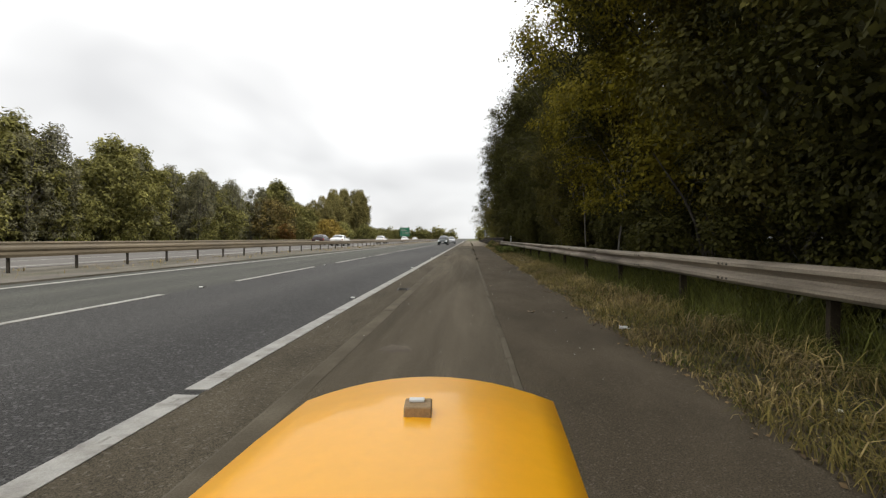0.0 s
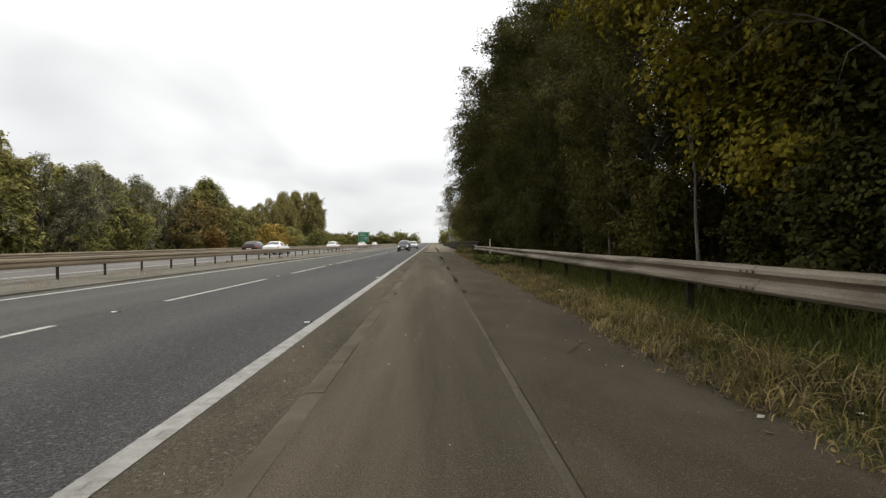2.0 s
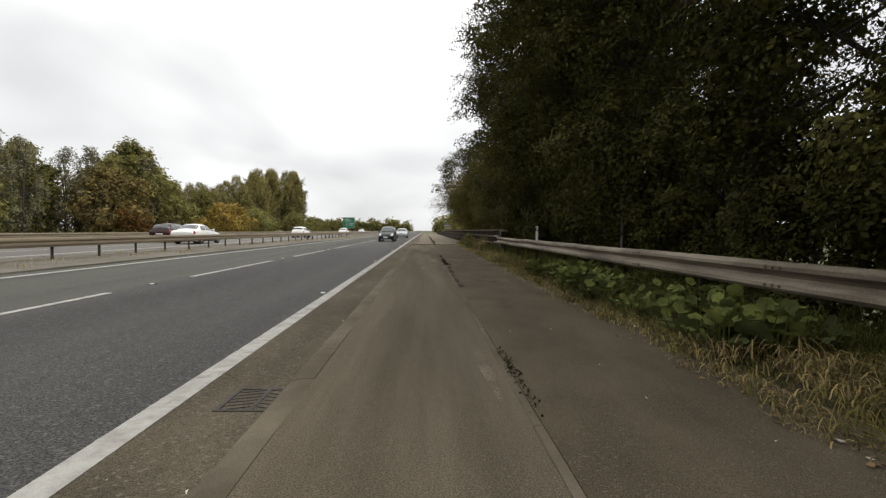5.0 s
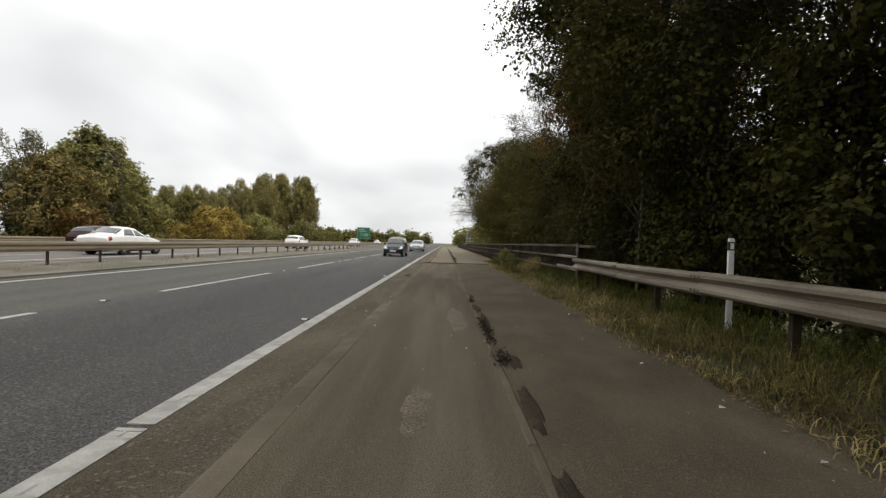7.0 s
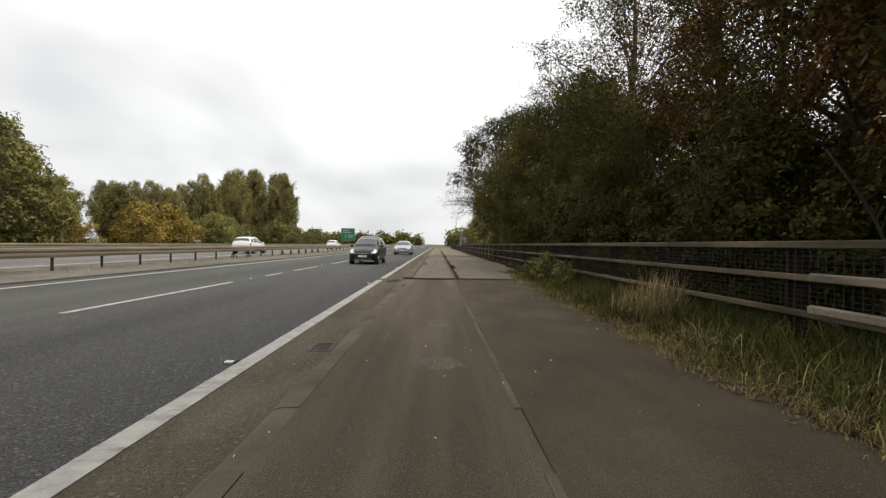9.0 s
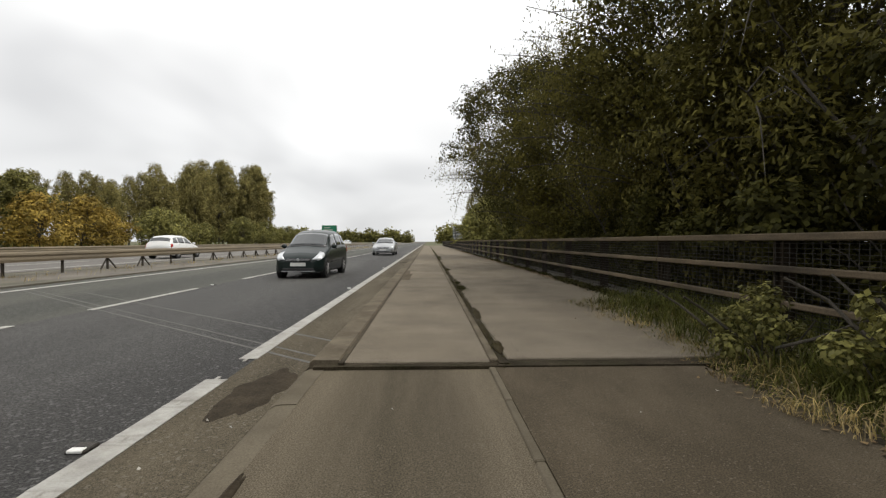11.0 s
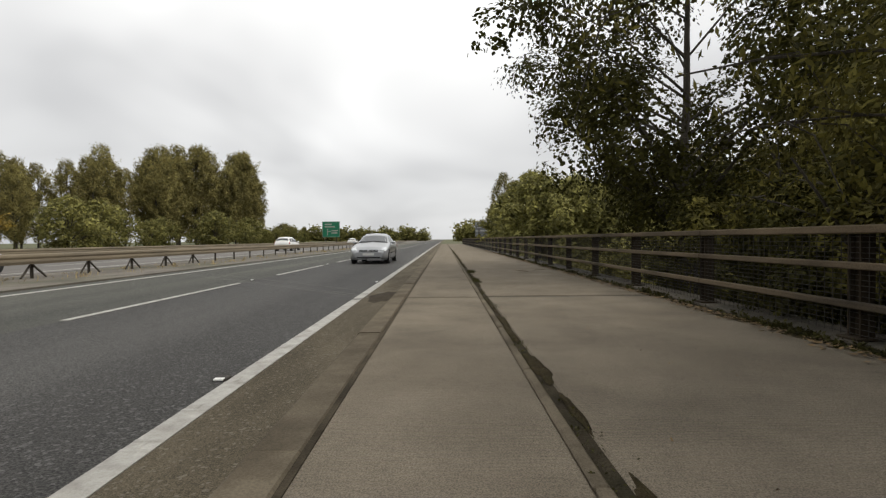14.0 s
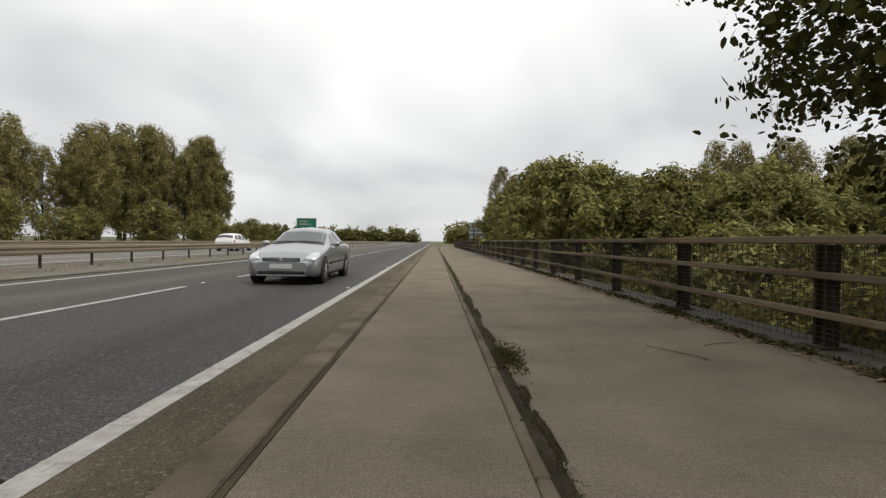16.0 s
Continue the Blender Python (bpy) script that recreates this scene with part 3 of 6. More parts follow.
near = {"a": [], "b": [], "c": [], "y": [], "r": [], "s": []}
order = "bbbbcyaycbaabsabaabrs"
y = -15.0
for k, c in enumerate(order):
    line_x = 5.1 if 8 <= k <= 11 else 6.3 if y < 24 else 6.1 if y < 42 else 6.9
    near[c].append((line_x + R.uniform(-0.4, 0.4), y, R.uniform(0.92, 1.08) * (0.95 if y > 40 else 0.62 if 8 <= k <= 11 else 1), R.uniform(0, 360)))
    y += 3.05
near["s"] += [(8.6, 63.6, 0.6, 120), (7.6, 51.0, 0.92, 200), (7.8, 57.6, 1.0, 40)]
near["r"] += [(7.3, 48.4, 0.82, 60)]
near["b"] += [(10.5, 8, 0.62, 10), (10.8, 12, 0.62, 95), (10.5, 15.5, 0.62, 250), (11.0, 73.5, 0.62, 60), (9.6, 70.6, 0.6, 140)]
for c, proto in (("a", t_a), ("b", t_b), ("c", t_c), ("y", t_y), ("r", t_r), ("s", t_s)):
    plant(proto, near[c], "trees along the verge rail")
plant(t_l, [(7.2, 80.4, 1.0, 30)])
plant(t_w, [(6.3, 67.6, 1.0, 0), (6.6, 59.8, 0.95, -8)], "willows beside the bridge")
plant(b_w, [(6.6, 56.8, 1.1, 20), (7.4, 71.8, 0.95, 140), (8.3, 75.0, 1.15, 75), (7.6, 70.4, 0.9, 300), (6.4, 51.5, 0.8, 100), (6.3, 47.0, 0.6, 10)], "young willows beside the bridge")
plant(b_d, [(5.9 + R.uniform(-0.3, 0.5), -14 + 2.6 * k, R.uniform(0.75, 1.15), R.uniform(0, 360)) for k in range(36)], "bushes under the trees")
plant(t_back, [(11.5 + 4.5 * (k % 2) + R.uniform(-0.8, 0.8), -22 + 3.6 * k, R.uniform(0.85, 1.1), R.uniform(0, 360)) for k in range(11)], "trees deep in the wood")


def sapling(x, y, lean, h, seed):
    """A thin pale stem with a few bare side twigs and leaf sprigs near its head."""
    rng = np.random.default_rng(seed)
    t = empty("sapling", x, y, 0)
    bm = bmesh.new()
    line_ = [(lean * (k / 8) ** 1.5 + rng.normal(0, 0.02), rng.normal(0, 0.03), -0.2 + (h + 0.2) * k / 8) for k in range(9)]
    tube(bm, line_, [0.036 * (1 - 0.8 * k / 8) for k in range(9)], 6)
    v, f = leafy_boughs(bm, line_, [(rng.normal(0, 0.8), rng.normal(0, 0.8), h * rng.uniform(0.55, 0.98)) for _ in range(5)], 0.1, rng, True, per=150, twigs=3, thick=0.012)
    part("trunk", bm, M_BARK_SILVER, t)
    raw("crown", v, f, M_LEAF, t)
    return tagged(t, "slender pale-stemmed sapling at the wood's edge", "tree", "saplings behind the rail")


M_BARK_SILVER = mat("silvery_bark", (0.13, 0.115, 0.095), 0.9, 0.35, 3, 30, 0.5, second=(0.05, 0.045, 0.035), second_scale=2.0, second_amt=0.8, dist=0.01, stretch=(1, 1, 0.5))
for k, (x, y, lean, h) in enumerate(((4.55, 11.4, -0.35, 6.0), (4.9, 14.6, -0.3, 5.5), (4.7, 3.2, 0.4, 5.0), (4.8, 7.6, -0.4, 6.4), (4.7, 38.2, 0.1, 5.5), (5.0, 28.0, 0.3, 5.5))):
    sapling(x, y, lean, h, 300 + k)

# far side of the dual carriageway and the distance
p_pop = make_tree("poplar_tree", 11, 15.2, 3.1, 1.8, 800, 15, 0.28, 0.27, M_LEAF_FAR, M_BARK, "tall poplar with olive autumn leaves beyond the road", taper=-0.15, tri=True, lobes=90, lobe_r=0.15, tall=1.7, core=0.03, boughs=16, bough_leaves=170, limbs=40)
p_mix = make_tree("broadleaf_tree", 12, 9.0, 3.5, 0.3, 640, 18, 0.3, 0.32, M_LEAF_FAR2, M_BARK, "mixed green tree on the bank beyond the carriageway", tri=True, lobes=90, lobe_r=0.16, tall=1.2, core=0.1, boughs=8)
p_grey = make_tree("willow_tree", 13, 9.5, 2.2, 0.4, 340, 14, 0.3, 0.22, M_LEAF_GREY, M_BARK_PALE, "thin grey-green tree on the bank beyond the carriageway", stems=2, trunk_r=0.1, limbs=30, tri=True, lobes=50, lobe_r=0.17, tall=1.3, core=0.02)
p_gold = make_tree("bush", 14, 4.6, 3.6, 0.0, 300, 14, 0.45, 0.32, M_LEAF_GOLD, M_BARK, "golden autumn bush on the bank beyond the carriageway", stems=3, trunk_r=0.05, taper=0.0, cat="bush", tri=True, lobes=30, lobe_r=0.22)
b_lush = make_tree("bush", 33, 1.0, 0.55, 0.0, 130, 20, 0.1, 0.06, M_LEAF_FAR2, M_BARK, "lush mid-green bush in front of the parapet", stems=3, trunk_r=0.012, limbs=4, taper=0.0, cat="bush", lobes=14)
plant(b_lush, [(3.15, 51.6, 0.9, 40), (3.0, 52.9, 0.8, 100), (3.35, 50.4, 0.7, 170)], "bushes in front of the parapet")
p_low = make_tree("bush", 15, 4.4, 3.2, 0.0, 260, 14, 0.45, 0.32, M_LEAF_FAR2, M_BARK, "low green scrub bush beyond the carriageway", stems=3, trunk_r=0.05, taper=0.0, cat="bush", tri=True, lobes=30, lobe_r=0.22)
p_red = make_tree("bush", 16, 4.4, 3.0, 0.0, 220, 14, 0.45, 0.32, M_LEAF_BROWN, M_BARK, "russet autumn bush on the bank beyond the carriageway", stems=3, trunk_r=0.05, taper=0.0, cat="bush", tri=True, lobes=26, lobe_r=0.22)
p_dome = make_tree("bush", 19, 6.6, 5.0, 0.0, 560, 14, 0.5, 0.32, M_LEAF_DULL, M_BARK, "broad domed bush in dull brown-green leaf", stems=4, trunk_r=0.06, taper=0.1, cat="bush", tri=True, lobes=60, lobe_r=0.18)
spots = {"pop": [], "mix": [], "grey": [], "gold": [], "low": []}
for k in range(40):
    yy = 101 + k * 1.7
    spots["pop"].append((-36 - R.uniform(0, 9), yy, R.uniform(0.8, 1.08) * max(0.55, min(1.04, (9.2 + (yy - 113) * 0.16) / 14.8)) * (0.88 if k > 35 else 1), R.uniform(0, 360)))
for k in range(27):
    spots["mix"].append((-33 - R.uniform(0, 9), 4 + k * 3.3 + R.uniform(-1, 1), R.uniform(0.65, 0.98), R.uniform(0, 360)))
for k in range(14):
    spots["grey"].append((-31 - R.uniform(0, 3), 0 + k * 5.6 + R.uniform(-2, 2), R.uniform(0.7, 0.95), R.uniform(0, 360)))
spots["grey"] += [(-30.5, 42.5, 0.8, 10), (-31, 44.6, 0.84, 80), (-30.8, 46.8, 0.75, 170), (-30.8, 21.0, 0.8, 30), (-31, 23.4, 0.86, 200)]
spots["mix"] += [(-34, 37, 1.05, 200), (-35.5, 26, 0.9, 20), (-36, 40, 0.95, 90), (-33, 72, 1.1, 10), (-35, 77, 1.1, 99), (-32, 31, 1.0, 40), (-33, 22, 1.0, 70)]
spots["gold"] = [(-28.8, 91, 0.9, 0), (-28.8, 86.0, 0.85, 80), (-29.6, 95, 0.72, 200), (-28.8, 76.6, 0.55, 140)]
for k in range(34):
    spots["low"].append((-29 - R.uniform(0, 5), -5 + k * 5.2 + R.uniform(-1.5, 1.5), R.uniform(0.5, 1.0), R.uniform(0, 360)))
spots["low"] = [q for q in spots["low"] if not (q[0] > -32.5 and (55 < q[1] < 71 or 74 < q[1] < 99))]
plant(p_pop, spots["pop"], "poplars beyond the road")
plant(p_mix, spots["mix"], "trees on the far bank")
plant(p_grey, spots["grey"], "trees on the far bank")
plant(p_gold, spots["gold"], "bushes on the far bank")
plant(p_dome, [(-32.0, 66.0, 1.0, 0)], "bushes on the far bank")
plant(p_red, [(-28.8, 65.0, 0.62, 20)], "bushes on the far bank")
plant(p_low, spots["low"], "bushes on the far bank")
# trees down in the valley beyond the parapet and along the horizon
t_v1 = copy_thing(p_mix, Matrix.Identity(4))
t_v1["label"] = "round green tree beyond the bridge parapet"
plant(t_v1, [(9.5 + 2.6 * k + R.uniform(-0.6, 0.6), 113 + 0.25 * k + R.uniform(-2, 2), R.uniform(1.0, 1.25), R.uniform(0, 360)) for k in range(16)]
      + [(11 + 4.2 * k, 124 + R.uniform(-3, 5), R.uniform(1.2, 1.5), R.uniform(0, 360)) for k in range(10)] + [(9 + R.uniform(0, 3), 128 + 6 * k, R.uniform(0.8, 1.0), R.uniform(0, 360)) for k in range(4)], "trees beyond the bridge")
t_v4 = copy_thing(p_low, Matrix.Identity(4))
t_v4["label"] = "yellow-green autumn bush in the hollow beyond the parapet"
plant(t_v4, [(18 + 4 * k, 104 + R.uniform(-3, 3), R.uniform(1.2, 1.5), R.uniform(0, 360)) for k in range(6)], "bushes in the hollow beside the bridge")
t_v2 = copy_thing(p_pop, Matrix.Identity(4))
plant(t_v2, [(44 + 4 * k, 150 + R.uniform(-3, 3), 1.12, R.uniform(0, 360)) for k in range(12)] + [(10.5, 152, 0.82, 30), (13, 158, 0.76, 80)], "poplars beyond the bridge")
# like p_low in a darker leaf: the hollow's shade is put into the colour
t_v3 = make_tree("bush", 27, 4.4, 3.2, 0.0, 420, 14, 0.4, 0.24, M_LEAF_OLIVE, M_BARK, "scrub bush in the hollow, its shade painted into olive leaves", stems=3, trunk_r=0.05, taper=0.0, cat="bush", tri=True, lobes=34, lobe_r=0.2)
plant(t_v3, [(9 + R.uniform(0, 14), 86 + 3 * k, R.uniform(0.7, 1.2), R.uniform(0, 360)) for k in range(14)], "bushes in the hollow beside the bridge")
t_h = copy_thing(p_mix, Matrix.Identity(4))
t_h["label"] = "distant tree on the horizon"
plant(t_h, [(14 + 10 * k, 330 + R.uniform(0, 150), R.uniform(0.8, 1.2), R.uniform(0, 360)) for k in range(8)] + [(-40 - 8 * k, 262 + R.uniform(-20, 30), R.uniform(0.5, 0.65), R.uniform(0, 360)) for k in range(8)], "trees on the horizon")


def far_wood(x0, x1, y0, y1, h, n, seed, label):
    """A far belt of woodland, one uneven mass of leaf clumps."""
    rng = np.random.default_rng(seed)
    u = rng.uniform(0, 1, n)
    x, y = x0 + (x1 - x0) * u + rng.normal(0, 1.5, n), y0 + (y1 - y0) * u + rng.normal(0, 3, n)
    top = h * (0.62 + 0.3 * np.sin(u * 37 + seed) * np.sin(u * 91) + 0.22 * np.sin(u * 173 + 1) + 0.12 * np.sin(u * 411))
    c = np.stack([x, y, top * rng.uniform(0, 1, n) ** 0.7], 1)
    v, f = leaves(c, 3, 0.5, 1.7, 0.2, rng, tri=True)
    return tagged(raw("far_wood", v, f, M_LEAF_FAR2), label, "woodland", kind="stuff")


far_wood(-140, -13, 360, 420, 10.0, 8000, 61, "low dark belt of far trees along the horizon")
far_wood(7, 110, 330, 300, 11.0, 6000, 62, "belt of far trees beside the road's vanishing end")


# ---- kerbs, footway edging and bridge deck ----
def share(name, mesh, parent, m):
    ob = new(name, mesh)
    ob.parent = parent
    ob.matrix_basis = m
    return ob


def drain_grate(x, y, rz, label):
    g = empty("drain_grate", x, y, 0.001, rz)
    bm = bmesh.new()
    for a in (-0.22, 0.19):
        box(bm, a, a + 0.03, -0.22, 0.22, -0.03, 0.006)
        box(bm, -0.19, 0.19, a, a + 0.03, -0.03, 0.0055)
    box(bm, -0.015, 0.015, -0.19, 0.19, -0.03, 0.005)
    part("frame", bm, M_IRON, g)
    for s in (-1, 1):
        for k in range(6):
            q = -0.16 + 0.064 * k
            part("bar", tube(bmesh.new(), [(s * 0.012, q + 0.03, -0.004), (s * 0.19, q - 0.03, -0.004)], [0.012, 0.012], 4), M_IRON, g)
    # black plate close under the bars paints the shade of a deep pit
    part("pit", box(bmesh.new(), -0.2, 0.2, -0.2, 0.2, -0.012, -0.009), M_HOLE_SHADE, g)
    return tagged(g, label, "drain grate", "drain grates beside the edge line")


drain_grate(-1.06, -1.6, 2, "rusty iron drain grate set in the hard strip")
drain_grate(-1.13, 18.6, -1, "rusty iron drain grate set in the hard strip")
drain_grate(-1.07, 42.92, 1, "rusty iron drain grate set in the hard strip")


# road studs beside the edge line and between the lanes
M_STUD = mat("stud_plastic", (0.75, 0.75, 0.72), 0.35, 0.1, 20, 60, 0.1)


def road_stud(x, y):
    s = empty("road_stud", x, y, 0.0)
    bm = box(bmesh.new(), -0.055, 0.055, -0.065, 0.065, -0.012, 0.018, bevel=0.008)
    part("casing", bm, M_IRON, s)
    part("reflector", box(bmesh.new(), -0.04, 0.04, -0.071, -0.02, 0.004, 0.022, bevel=0.004), M_STUD, s, "white reflector")
    return tagged(s, "white reflective road stud in a dark iron casing", "road stud", "road studs")


stud = road_stud(EDGE - 0.155, -3.14)
for k in range(-1, 30):
    if k:
        copy_thing(stud, pose(EDGE - 0.155, -3.14 + 9.07 * k, 0, 0, 0, 0))
for k in range(-2, 26):
    copy_thing(stud, pose(DASH, 7.4 + 9 * k, 0, 0, 0, 0))

# ribs on the edge line
v, f = [], []
yy = -20.0
rr = random.Random(3)
while yy < 120:
    w = 0.085
    for (x0, x1, y0, y1) in ((-w, w, 0, 0.035), (-w * 0.25, w * 0.1, 0.035, 0.13), (-w, w, 0.13, 0.165)):
        if rr.random() < 0.16:
            continue
        b = len(v)
        for z in (0.006, 0.0125):
            ins = 0.004 if z > 0.01 else 0
            v += [(EDGE + x0 + ins, yy + y0 + ins, z), (EDGE + x1 - ins, yy + y0 + ins, z), (EDGE + x1 - ins, yy + y1 - ins, z), (EDGE + x0 + ins, yy + y1 - ins, z)]
        f += [(b + 4, b + 5, b + 6, b + 7)] + [(b + i, b + (i + 1) % 4, b + 4 + (i + 1) % 4, b + 4 + i) for i in range(4)]
    yy += 0.62
tagged(raw("line_ribs", v, f, M_PAINT), "raised thermoplastic ribs along the worn edge line", "road marking", kind="stuff")

# kerb stones on both edges of the footway
kerb_l = tagged(empty("kerb"), "low weathered concrete kerb between hard strip and footway", "kerb", kind="structure")
kerb_r = tagged(empty("kerb"), "concrete edging half buried in dirt between footway and path", "kerb", kind="structure")
ks = []
for h in (0.033, 0.031, 0.035):
    me = bpy.data.meshes.new("kerbstone")
    bm = extrude_profile(bmesh.new(), [(-0.09, -0.2), (-0.09, 0.004), (-0.05, h - 0.006), (0.0, h), (0.09, h), (0.09, -0.2)], 0.002, 0.913)
    bmesh.ops.recalc_face_normals(bm, faces=bm.faces)
    bm.to_mesh(me)
    bm.free()
    me.materials.append(M_KERB_FLUSH)
    ks.append(me)
es = []
for h in (0.048, 0.045):
    me = bpy.data.meshes.new("edging_stone")
    bm = box(bmesh.new(), -0.03, 0.025, 0.004, 0.91, -0.2, h, bevel=0.008)
    bm.to_mesh(me)
    bm.free()
    me.materials.append(M_KERB_FLUSH)
    es.append(me)
rk = random.Random(5)
n_k = int((JOINT_1 + 20) / 0.915)
for k in range(n_k):
    yk = JOINT_1 - 0.915 * (k + 1)
    share("kerbstone", ks[k % 3], kerb_l, pose(KERB_L + rk.uniform(-0.002, 0.002), yk, rk.uniform(-0.004, 0.001), 0, 0, rk.uniform(-0.08, 0.08)))
    share("edging_stone", es[k % 2], kerb_r, pose(KERB_R - 0.02, yk, rk.uniform(-0.01, 0.002), 0, 0, rk.uniform(-0.3, 0.3)))
boxed("dirt_seam", (KERB_R + 0.003, KERB_R + 0.055, -40, JOINT_1, -0.1, 0.0465), M_PATH, kerb_r)


def ribbed(m, scale):
    """Adds the brushed cross ribs of the deck to a concrete surface."""
    n, l = m.node_tree.nodes, m.node_tree.links
    wv = n.new("ShaderNodeTexWave")
    wv.wave_type, wv.bands_direction = "BANDS", "Y"
    wv.inputs["Scale"].default_value, wv.inputs["Distortion"].default_value, wv.inputs["Detail"].default_value = scale, 0.5, 1.0
    g = n.new("ShaderNodeNewGeometry")
    l.new(g.outputs["Position"], wv.inputs["Vector"])
    bp = n.new("ShaderNodeBump")
    bp.inputs["Strength"].default_value, bp.inputs["Distance"].default_value = 0.8, 0.008
    l.new(wv.outputs["Fac"], bp.inputs["Height"])
    b = n["Principled BSDF"]
    if b.inputs["Normal"].links:
        l.new(b.inputs["Normal"].links[0].from_socket, bp.inputs["Normal"])
    l.new(bp.outputs[0], b.inputs["Normal"])
    return m


ribbed(M_SLAB, 9.0)
deck = tagged(empty("bridge_deck"), "pale brushed concrete footway slabs of the bridge", "bridge deck", kind="structure")
B1 = 175.0
for a, b in ((JOINT_1 + 0.03, JOINT_2 - 0.05), (JOINT_2 + 0.065, B1)):
    boxed("slab", (KERB_L + 0.245, KERB_R - 0.03, a, b, -0.4, 0.085), M_SLAB, deck, bevel=0.012)
    boxed("slab", (KERB_R + 0.13, PLINTH - 0.02, a + 0.1, b, -0.4, 0.085), M_SLAB, deck, bevel=0.012)
boxed("joint_filler", (KERB_L, PLINTH, JOINT_1 - 0.05, JOINT_1 + 0.14, -0.3, 0.06), M_DIRT, deck)
boxed("joint_filler", (KERB_L, PLINTH, JOINT_2 - 0.05, JOINT_2 + 0.15, -0.3, 0.068), M_DIRT, deck)
for dy in (-0.034, 0.014):
    boxed("joint_strip", (KERB_R + 0.16, PLINTH - 0.02, JOINT_2 + dy, JOINT_2 + dy + 0.034, -0.1, 0.0785), M_SEAL, deck, bevel=0.004)
boxed("channel", (KERB_R + 0.045, KERB_R + 0.13, JOINT_1, B1, -0.3, 0.072), M_DIRT, deck)
ridge = bpy.data.meshes.new("edging_block")
bm = box(bmesh.new(), -0.036, 0.036, 0.006, 1.82, -0.25, 0.1, bevel=0.012)
bm.to_mesh(ridge)
bm.free()
ridge.materials.append(M_KERB)
for k in range(62):
    share("edging_block", ridge, deck, pose(KERB_R + 0.008, JOINT_1 + 0.05 + 1.828 * k, rk.uniform(-0.012, 0.003)))
boxed("kerb_seam", (KERB_L + 0.2, KERB_L + 0.247, JOINT_1, B1, -0.3, 0.082), M_SEAM, deck)
boxed("edge_beam", (3.5, 4.3, JOINT_1 + 1.0, B1, -1.1, 0.02), M_KERB, deck)
bk = tagged(empty("bridge_kerb"), "raised concrete bridge kerb beside the hard strip", "kerb", kind="structure")
me = bpy.data.meshes.new("kerb_block")
bm = bmesh.new()
extrude_profile(bm, [(-0.1, -0.3), (-0.085, 0.075), (-0.055, 0.098), (0.165, 0.098), (0.178, 0.086), (0.178, -0.3)], 0.006, 2.994)
bmesh.ops.recalc_face_normals(bm, faces=bm.faces)
bm.to_mesh(me)
bm.free()
me.materials.append(M_KERB)
yb = JOINT_1 + 0.05
while yb < B1:
    share("kerb_block", me, bk, pose(KERB_L + 0.03, yb, rk.uniform(-0.006, 0.003)))
    yb += 3.0

# sealed joints running skew across the lanes


def skew(name, x0, y0, x1, y1, w, material, z=0.003):
    d = Vector((x1 - x0, y1 - y0, 0)).normalized()
    n = Vector((-d.y, d.x, 0)) * w / 2
    a, b = Vector((x0, y0, 0)), Vector((x1, y1, 0))
    bm = bmesh.new()
    lo = [bm.verts.new(p + Vector((0, 0, -0.02))) for p in (a - n, b - n, b + n, a + n)]
    hi = [bm.verts.new(p + Vector((0, 0, z))) for p in (a - n, b - n, b + n, a + n)]
    bm.faces.new(hi)
    for i in range(4):
        bm.faces.new((lo[i], lo[(i + 1) % 4], hi[(i + 1) % 4], hi[i]))
    return tagged(part(name, bm, material), "pale sealed expansion joint running skew over the lanes", "road joint", kind="structure")


for j, k in ((JOINT_1, 0.85), (JOINT_2, 0.98)):
    skew("road_joint", KERB_L, j + 0.25, -9.9, j + 0.25 + 8.95 * k, 0.042, M_SEAL)
    skew("road_joint", KERB_L, j + 0.5, -9.9, j + 0.5 + 8.95 * k, 0.035, M_SEAL)
    skew("road_joint", KERB_L, j + 1.25, -7.5, j + 1.25 + 6.55 * k, 0.045, M_SEAL)


def patch(x, y, rx, ry, material, label, seed, z=0.002, lift=0.003):
    """A thin uneven mound of dirt, moss or repair on the surface, ragged at its edge."""
    rng = random.Random(seed)
    bm = bmesh.new()
    n = 54
    ph = [rng.uniform(0, 6.28) for _ in range(4)]
    rings = []
    for f, h in ((1.0, -0.004), (0.86, lift * 0.6), (0.5, lift)):
        ring = []
        for k in range(n):
            a = 6.2832 * k / n
            r = 1 + 0.16 * math.sin(2 * a + ph[0]) + 0.1 * math.sin(5 * a + ph[1]) + 0.06 * math.sin(9 * a + ph[2]) + rng.uniform(-0.04, 0.04)
            ring.append(bm.verts.new((x + rx * r * f * math.cos(a), y + ry * r * f * math.sin(a), z + h * (rng.uniform(0.6, 1.3) if h > 0 else 1))))
        rings.append(ring)
    for lo, hi in zip(rings, rings[1:]):
        for k in range(n):
            bm.faces.new((lo[k], lo[(k + 1) % n], hi[(k + 1) % n], hi[k])).smooth = True
    top = bm.verts.new((x, y, z + lift))
    for k in range(n):
        bm.faces.new((rings[2][k], rings[2][(k + 1) % n], top)).smooth = True
    return tagged(part("dirt_patch", bm, material), label, "dirt patch", kind="structure")


